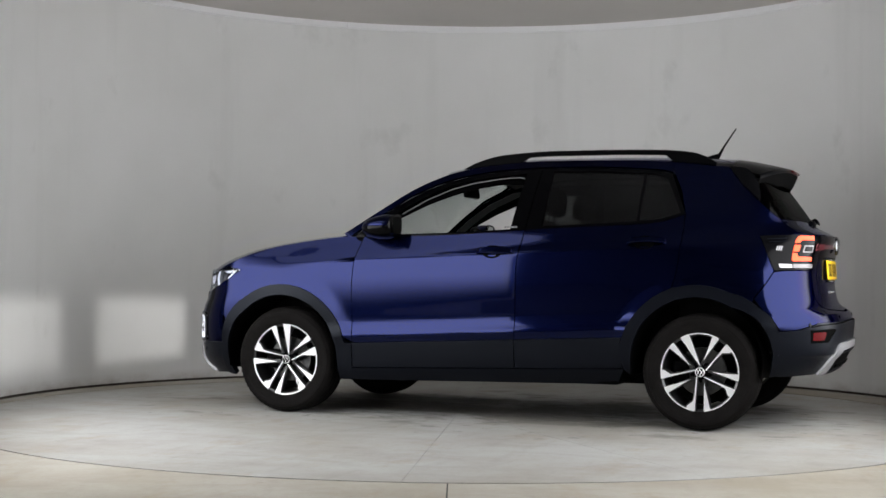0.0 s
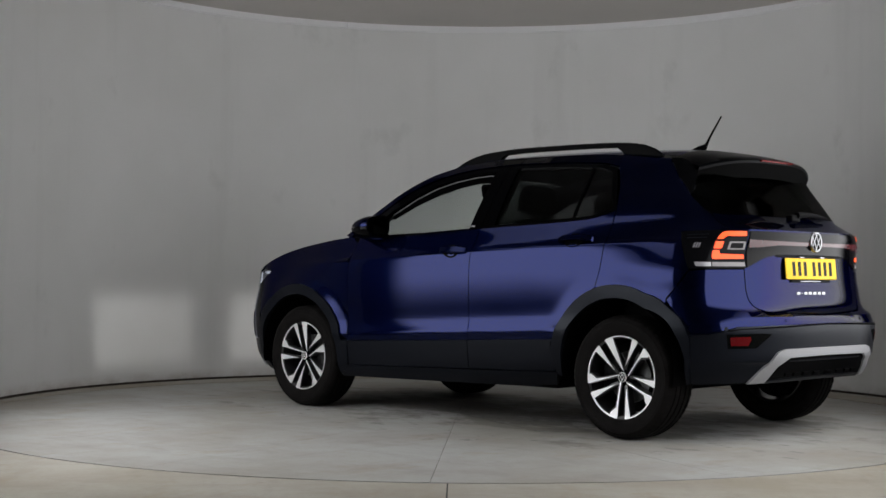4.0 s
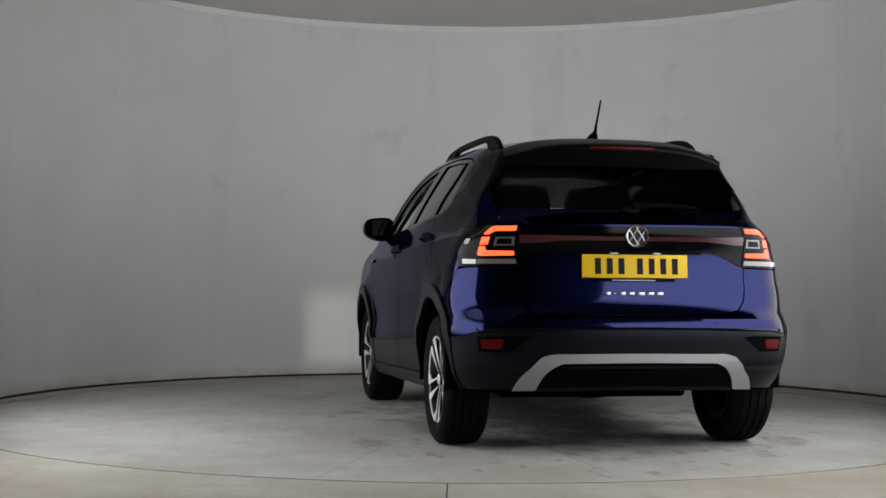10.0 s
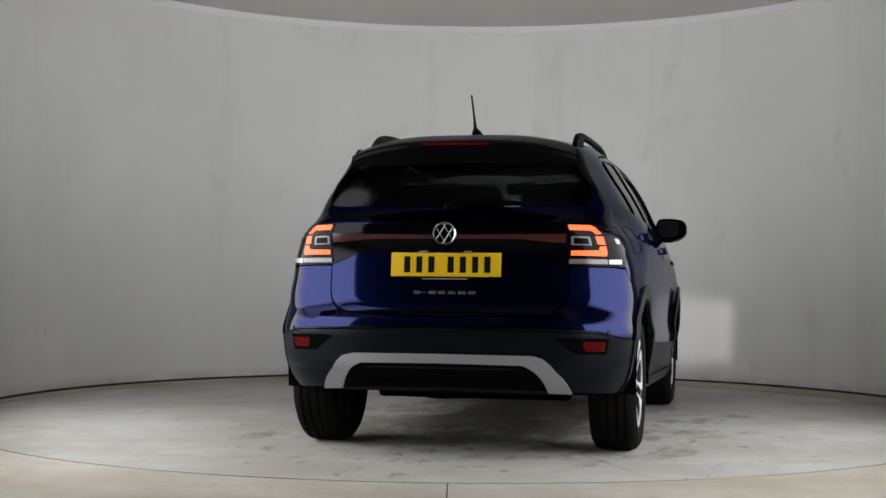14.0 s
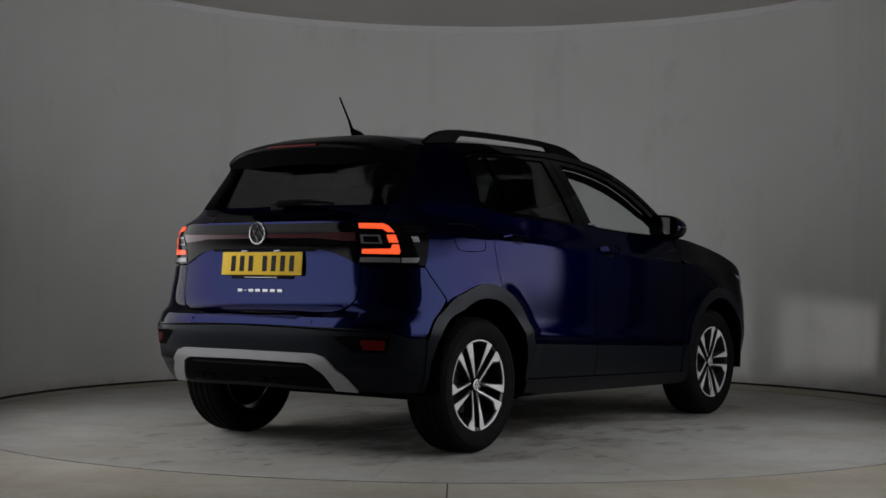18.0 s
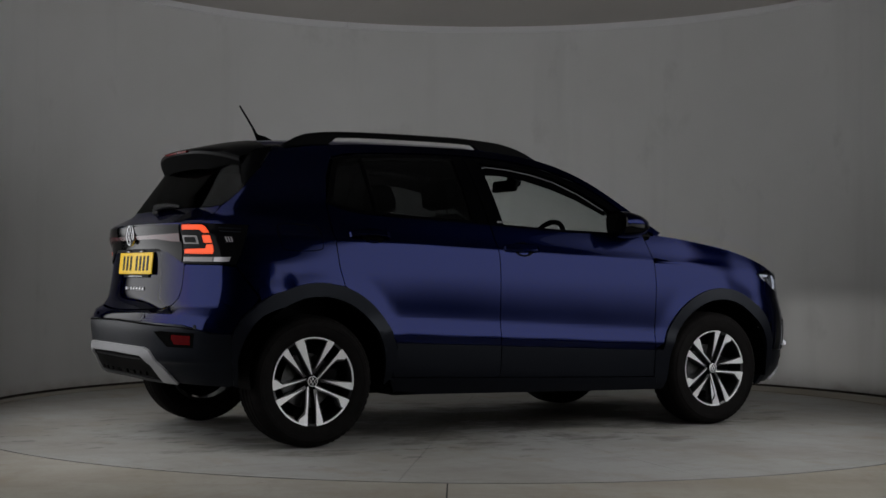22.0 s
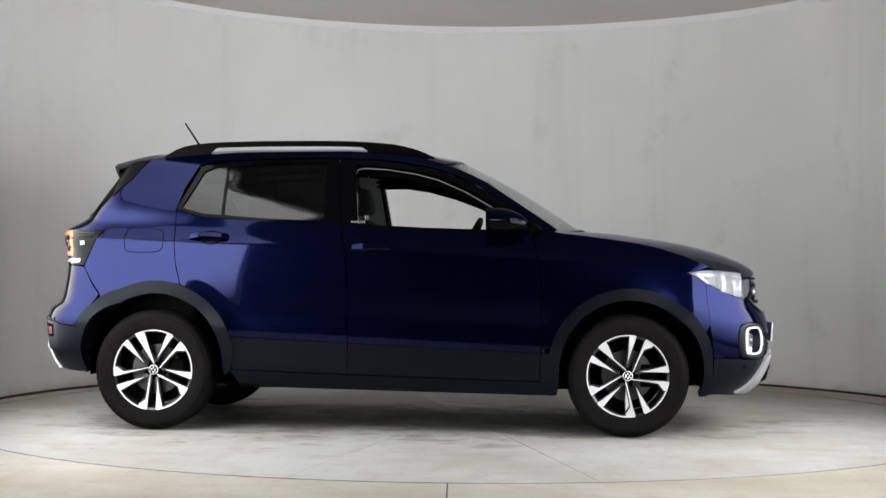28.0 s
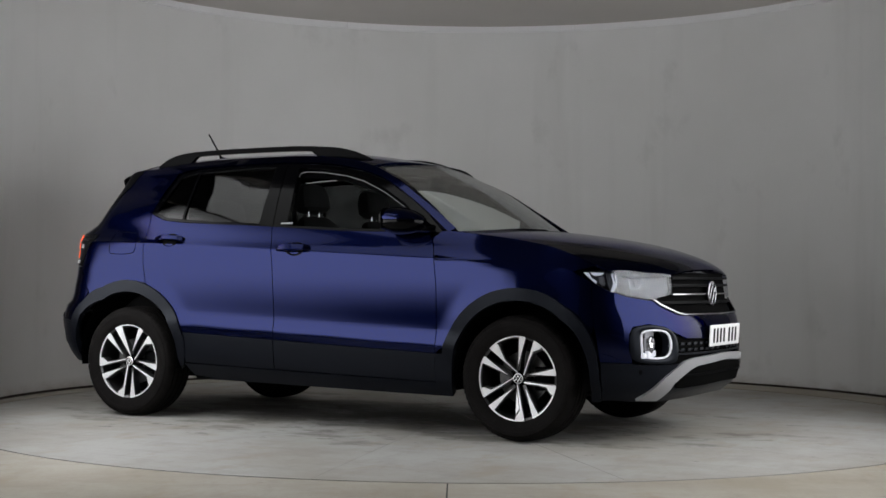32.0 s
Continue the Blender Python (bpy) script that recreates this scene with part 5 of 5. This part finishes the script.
def emblem(x, z, r, sign):
    bm = bmesh.new()
    lathe(bm, [(r, 0.0), (r, sign * 0.010), (r * 0.93, sign * 0.014), (r * 0.84, sign * 0.012), (r * 0.84, 0.0)], seg=44, axis="x", centre=(x, 0, z))
    ob = part("emblem", bm, CHROME, car, "round plain chrome emblem")
    bm = bmesh.new()
    lathe(bm, [(0.001, 0.0), (r * 0.86, 0.0), (r * 0.86, sign * 0.005), (0.001, sign * 0.007)], seg=40, axis="x", centre=(x, 0, z))
    part("emblem_field", bm, GLOSS_BLACK, ob)
    bm = bmesh.new()
    for side in (-1, 1):
        for a, b in (((0.68, 0.46), (-0.12, -0.80)), ((0.12, 0.80), (-0.68, -0.46))):
            sweep(bm, [Vector((x + sign * 0.009, side * a[0] * r, z + a[1] * r)), Vector((x + sign * 0.009, side * b[0] * r, z + b[1] * r))], 0.06 * r, 6)
    part("emblem_bars", bm, CHROME, ob)
    return ob


emblem(emblem_x, 0.763, 0.067, 1)
emblem(-tail(1.04) - 0.003, 1.040, 0.055, -1)
cross("silver_skid_trim", [(1.973, 0.238), (2.149, 0.233), (2.216, 0.312), (2.277, 0.344), (2.352, 0.379), (2.42, 0.398), (QF, 0.415), (QF, 0.452), (2.388, 0.437), (2.304, 0.423), (2.168, 0.356)], SILVER, car, 0.014, 0.02, "silver painted bumper trim")
cross("lower_intake", [(2.245, 0.322), (2.36, 0.374), (2.42, 0.392), (QF, 0.408), (QF, 0.300), (2.30, 0.288), (2.24, 0.290)], VOID, car, 0.007, 0.010, "black lower air intake", step=(0.04, 0.012))
cross("intake_bar", [(2.27, 0.345), (QF, 0.352), (QF, 0.364), (2.32, 0.356)], BLACK, car, 0.013, 0.010)
for k, z in enumerate((0.505, 0.475, 0.445)):
    for j in range(7):
        q = 2.29 + 0.058 * j
        for s in (1, -1):
            if k < 2:
                piece("grille_tooth", [(q, z), (q + 0.030, z), (q + 0.038, z + 0.012), (q + 0.008, z + 0.012)], CLAD, car, s, -0.004, 0.008)
cross("grille_bar", [(2.27, 0.456), (QF, 0.456), (QF, 0.464), (2.27, 0.464)], CLAD, car, -0.002, 0.008)
# rear middle
cross("tailgate_garnish", [(-2.100, 1.084), (QR, 1.082), (QR, 0.972), (-2.40, 0.970), (-2.30, 0.950), (-2.20, 0.910), (-2.170, 0.900)], GLOSS_BLACK, car, 0.006, 0.012, "gloss black tailgate panel")
cross("tailgate_strip", [(-2.118, 1.042), (QR, 1.038), (QR, 1.020), (-2.37, 1.019), (-2.22, 1.006), (-2.138, 1.004)], STRIP_RED, car, 0.010, 0.008, "dark red tinted tailgate strip")
cross("plate_recess", [(-2.37, 0.968), (QR, 0.970), (QR, 0.956), (-2.40, 0.955)], BLACK, car, 0.004, 0.006)
cross("silver_diffuser_trim", [(-2.090, 0.322), (-2.226, 0.326), (-2.310, 0.425), (-2.363, 0.445), (QR, 0.449), (QR, 0.491), (-2.328, 0.488), (-2.277, 0.475)], SILVER, car, 0.018, 0.025, "silver painted rear diffuser trim")
cross("diffuser_panel", [(-2.235, 0.334), (-2.318, 0.425), (-2.366, 0.440), (QR, 0.444), (QR, 0.345), (-2.35, 0.342)], BLACK, car, 0.010, 0.01, "black ribbed diffuser")
for j in range(4):
    for s in (1, -1):
        piece("diffuser_rib", [(-2.37 - 0.065 * j, 0.352), (-2.40 - 0.065 * j, 0.352), (-2.41 - 0.065 * j, 0.368), (-2.37 - 0.065 * j, 0.368)], BLACK, car, s, 0.018, 0.008)
cross("lower_lip", [(-2.235, 0.332), (QR, 0.343), (QR, 0.325), (-2.23, 0.318)], CLAD, car, 0.012, 0.02)
cross("bumper_edge", [(-1.90, 0.584), (-2.02, 0.594), (QR, 0.606), (QR, 0.6015), (-2.02, 0.5895), (-1.92, 0.579)], VOID, car, 0.0075, 0.008)


def plate(name, x, z, tilt, mat, sign, label):
    root = part(name, (lambda b: (box(b, -0.004, 0.004, -0.26, 0.26, -0.0555, 0.0555, 0.003), b)[1])(bmesh.new()), mat, car, label)
    root.matrix_local = pose(x, 0, z, 0, tilt, 0)
    # seven plain bars in place of the characters
    for k in range(7):
        y = (-0.205 + k * 0.060 + (0.035 if k > 3 else 0)) * 0.96
        bm = bmesh.new()
        box(bm, min(0.0035 * sign, 0.0055 * sign), max(0.0035 * sign, 0.0055 * sign), y - 0.0145, y + 0.0145, -0.0375, 0.0375, 0.0)
        part("bar", bm, INK, root)
    return root


plate("rear_number_plate", -1.900, 0.897, 5, PLATE_Y, -1, "yellow rear number plate with plain dark bars")
plate("front_number_plate", 2.104, 0.545, 3, PLATE_W, 1, "white front number plate with plain dark bars")
bm = bmesh.new()
box(bm, -1.900, -1.884, -0.20, 0.20, 0.825, 0.842, 0.003)
part("plate_holder", bm, BLACK, car)
bm = bmesh.new()
box(bm, -1.9035, -1.900, -0.10, 0.11, 0.829, 0.834, 0.0)
part("holder_writing", bm, SILVER, car)
for k, (y, w) in enumerate(((0.135, 0.030), (0.100, 0.014), (0.062, 0.032), (0.018, 0.032), (-0.030, 0.034), (-0.078, 0.032), (-0.124, 0.032))):
    q = lambda yy, z=0.77: q_at(max(abs(yy), 0.0005), z, False)
    x = skin(q(y), 0.77).x
    bm = bmesh.new()
    h = 0.0025 if k == 1 else 0.0078
    box(bm, x - 0.005, x + 0.004, y - w / 2, y + w / 2, 0.768 - h, 0.768 + h, 0.001)
    part("model_letter_bar", bm, CHROME, car, "plain chrome bar in place of a letter")
for s in (1, -1):
    bm = bmesh.new()
    x = -tail(0.962) - 0.006
    box(bm, x - 0.01, x, s * 0.105 - 0.02, s * 0.105 + 0.02, 0.953, 0.961, 0.002)
    part("plate_lamp", bm, LENS_WHITE, car)

# wiper
bm = bmesh.new()
sf = proud(0.022)
path = [sf(q_at(max(0.001, abs(y)), z, False), z) for y, z in ((0.02, 1.170), (0.10, 1.178), (0.20, 1.180), (0.30, 1.172), (0.36, 1.166))]
path = [Vector((p.x, -p.y, p.z)) for p in path]
sweep(bm, path, [0.020, 0.016, 0.011, 0.009, 0.006], 8)
box(bm, path[0].x - 0.006, path[0].x + 0.04, -0.055, 0.035, 1.150, 1.188, 0.01)
part("rear_wiper", bm, BLACK, car, "black rear window wiper")
for y0, y1 in ((-0.05, 0.62), (-0.62, 0.02)):
    bm = bmesh.new()
    sweep(bm, [screen(-0.02, y0) + Vector((0.012, 0, 0.008)), screen(0.0, (y0 + y1) / 2) + Vector((0.012, 0, 0.009)), screen(0.0, y1) + Vector((0.008, 0, 0.008))], 0.008, 6)
    part("front_wiper", bm, BLACK, car, "black windscreen wiper")

# door mirrors
for k, s in enumerate((1, -1)):
    bm = bmesh.new()
    bmesh.ops.create_icosphere(bm, subdivisions=4, radius=1)
    for v in bm.verts:
        x, y, z = (math.copysign(abs(c) ** e, c) for c, e in zip(v.co, (0.78, 0.95, 0.80)))
        x = max(x, -0.60)
        f = 0.5 + 0.5 * x
        taper = 1 - 0.20 * (y * 0.5 + 0.5)
        v.co = Vector((0.537 if x <= -0.60 else 0.622 + 0.138 * x * taper, s * (0.878 + 0.106 * y - 0.030 * f * max(0.0, y)), 1.142 + (0.087 * z * taper) * (1 - 0.40 * f * f) - 0.016 * f + 0.004 * y))
    low = bm.copy()
    for b, co, up in ((bm, 1.142, True), (low, 1.138, False)):
        got = bmesh.ops.bisect_plane(b, geom=b.verts[:] + b.edges[:] + b.faces[:], plane_co=(0, 0, co), plane_no=(0, 0, 1), clear_inner=up, clear_outer=not up)
        bmesh.ops.edgeloop_fill(b, edges=[e for e in got["geom_cut"] if isinstance(e, bmesh.types.BMEdge)])
    mir = part("door_mirror", bm, PAINT, (front_door[0] if s > 0 else front_door[1]), "blue capped door mirror")
    part("mirror_base", low, GLOSS_BLACK, mir)
    for name, mat, wide, high, x0, x1, turn in (("mirror_rim", GLOSS_BLACK, 0.092, 0.062, 0.527, 0.538, 0), ("mirror_glass", MIRROR, 0.080, 0.049, 0.5255, 0.5285, 4)):
        bm = bmesh.new()
        oval = [(math.copysign(abs(math.cos(a)) ** 0.55, math.cos(a)), math.copysign(abs(math.sin(a)) ** 0.62, math.sin(a))) for a in (k * math.tau / 32 for k in range(32))]
        sides = [[bm.verts.new((x + math.tan(radians(turn)) * c * wide * 0.5, s * (0.877 + c * wide), 1.146 + e * high * (1 - 0.10 * c))) for c, e in oval] for x in (x0, x1)]
        bm.faces.new(sides[0])
        bm.faces.new(sides[1][::-1])
        for i in range(32):
            bm.faces.new((sides[0][i], sides[0][(i + 1) % 32], sides[1][(i + 1) % 32], sides[1][i]))
        bmesh.ops.recalc_face_normals(bm, faces=bm.faces)
        part(name, bm, mat, mir, "mirror glass" if turn else "")
    bm = bmesh.new()
    sweep(bm, [(0.765, s * 0.765, 1.098), (0.735, s * 0.80, 1.094), (0.69, s * 0.845, 1.098), (0.64, s * 0.875, 1.112)], [0.034, 0.036, 0.038, 0.036], 10, 0.6)
    part("mirror_arm", bm, GLOSS_BLACK, mir)
    bm = bmesh.new()
    box(bm, 0.560, 0.640, s * 0.955 - 0.010, s * 0.955 + 0.010, 1.127, 1.138, 0.003)
    part("indicator", bm, LENS_WHITE, mir)
    # handles
    for door, x0, x1, z in ((rear_door[k], -1.085, -0.862, 1.046), (front_door[k], -0.196, 0.026, 0.992)):
        # a flat black oval paints the shade of the scooped bowl, which isn't cut
        sf = proud(0.001)
        bm = bmesh.new()
        mid = (x0 + x1) / 2 + 0.012
        ring = [sf(mid + 0.062 * math.cos(a * math.tau / 24), z - 0.004 + 0.038 * math.sin(a * math.tau / 24)) for a in range(24)]
        vs = [bm.verts.new((p.x, p.y * s, p.z)) for p in ring]
        p = sf(mid, z)
        c = bm.verts.new((p.x, (p.y + 0.0025) * s, p.z))
        for i in range(24):
            bm.faces.new((vs[i], vs[(i + 1) % 24], c))
        part("handle_bowl_shade", bm, BLACK, door)
        bm = bmesh.new()
        rows = []
        for x, d, h in ((x0, 0.002, 0.013), (x0 + 0.006, 0.012, 0.015), (x0 + 0.056, 0.030, 0.0175), (x0 + 0.075, 0.0325, 0.0175), ((x0 + x1) / 2, 0.034, 0.017), (x1 - 0.045, 0.0325, 0.016), (x1 - 0.030, 0.030, 0.016), (x1 - 0.005, 0.014, 0.014), (x1, 0.002, 0.012)):
            zc = z - 0.014 * (x - x0)
            section = ((-h + 0.003, 0.016), (-h, 0.010), (-h, 0.005), (-h + 0.005, 0.0), (h - 0.005, 0.0), (h, 0.005), (h, 0.010), (h - 0.003, 0.016))
            rows.append([bm.verts.new((p.x, p.y * s, p.z)) for p in (proud(max(-0.004, d - back))(x, zc + up) for up, back in section)])
        for a, b in zip(rows, rows[1:]):
            for i in range(8):
                bm.faces.new((a[i], a[(i + 1) % 8], b[(i + 1) % 8], b[i]))
        bm.faces.new(rows[0])
        bm.faces.new(rows[-1])
        bmesh.ops.recalc_face_normals(bm, faces=bm.faces)
        part("door_handle", bm, PAINT, door, "blue door handle", 14)
    # pillar badge as plain bars
    for j in range(5):
        piece("badge_bar", [(-0.205 + 0.016 * j, 1.129), (-0.193 + 0.016 * j, 1.129), (-0.193 + 0.016 * j, 1.138), (-0.205 + 0.016 * j, 1.138)], SILVER, car, s, -0.001, 0.002)
    # a bright run channel along the open front window
    bm = bmesh.new()
    pts = [proud(-0.022)(x, z) for x, z in ((-0.196, 1.13), (-0.206, 1.41), (-0.195, 1.438), (-0.16, 1.447), (-0.04, 1.439), (0.12, 1.414), (0.25, 1.379), (0.40, 1.312), (0.548, 1.226))]
    sweep(bm, [(p.x, p.y * s, p.z) for p in pts], 0.0028, 6)
    part("window_channel", bm, CHROME_DULL, car)
# fuel flap joint on the right quarter
flap = [(-1.250, 0.962), (-1.228, 0.985), (-1.232, 1.065), (-1.255, 1.090), (-1.43, 1.096), (-1.452, 1.075), (-1.448, 0.985), (-1.425, 0.960)]
fl = rounded(flap, 2)
bm = bmesh.new()
sweep(bm, [(p.x, -p.y, p.z) for p in (skin(*q) for q in fl + fl[:1])], 0.0022, 5)
part("fuel_flap_joint", bm, BLACK, car)


def motions():
    rows_car, rows_table = [], []
    for k in range(33):
        a = TH0 + RATE * k
        c, s = math.cos(radians(a)), math.sin(radians(a))
        rows_car.append((float(k), pose(c * OFF[0] - s * OFF[1], s * OFF[0] + c * OFF[1], 0, 0, 0, a)))
        rows_table.append((float(k), pose(0, 0, 0, 0, 0, a)))
    walk(car, rows_car)
    walk(turntable, rows_table)


motions()
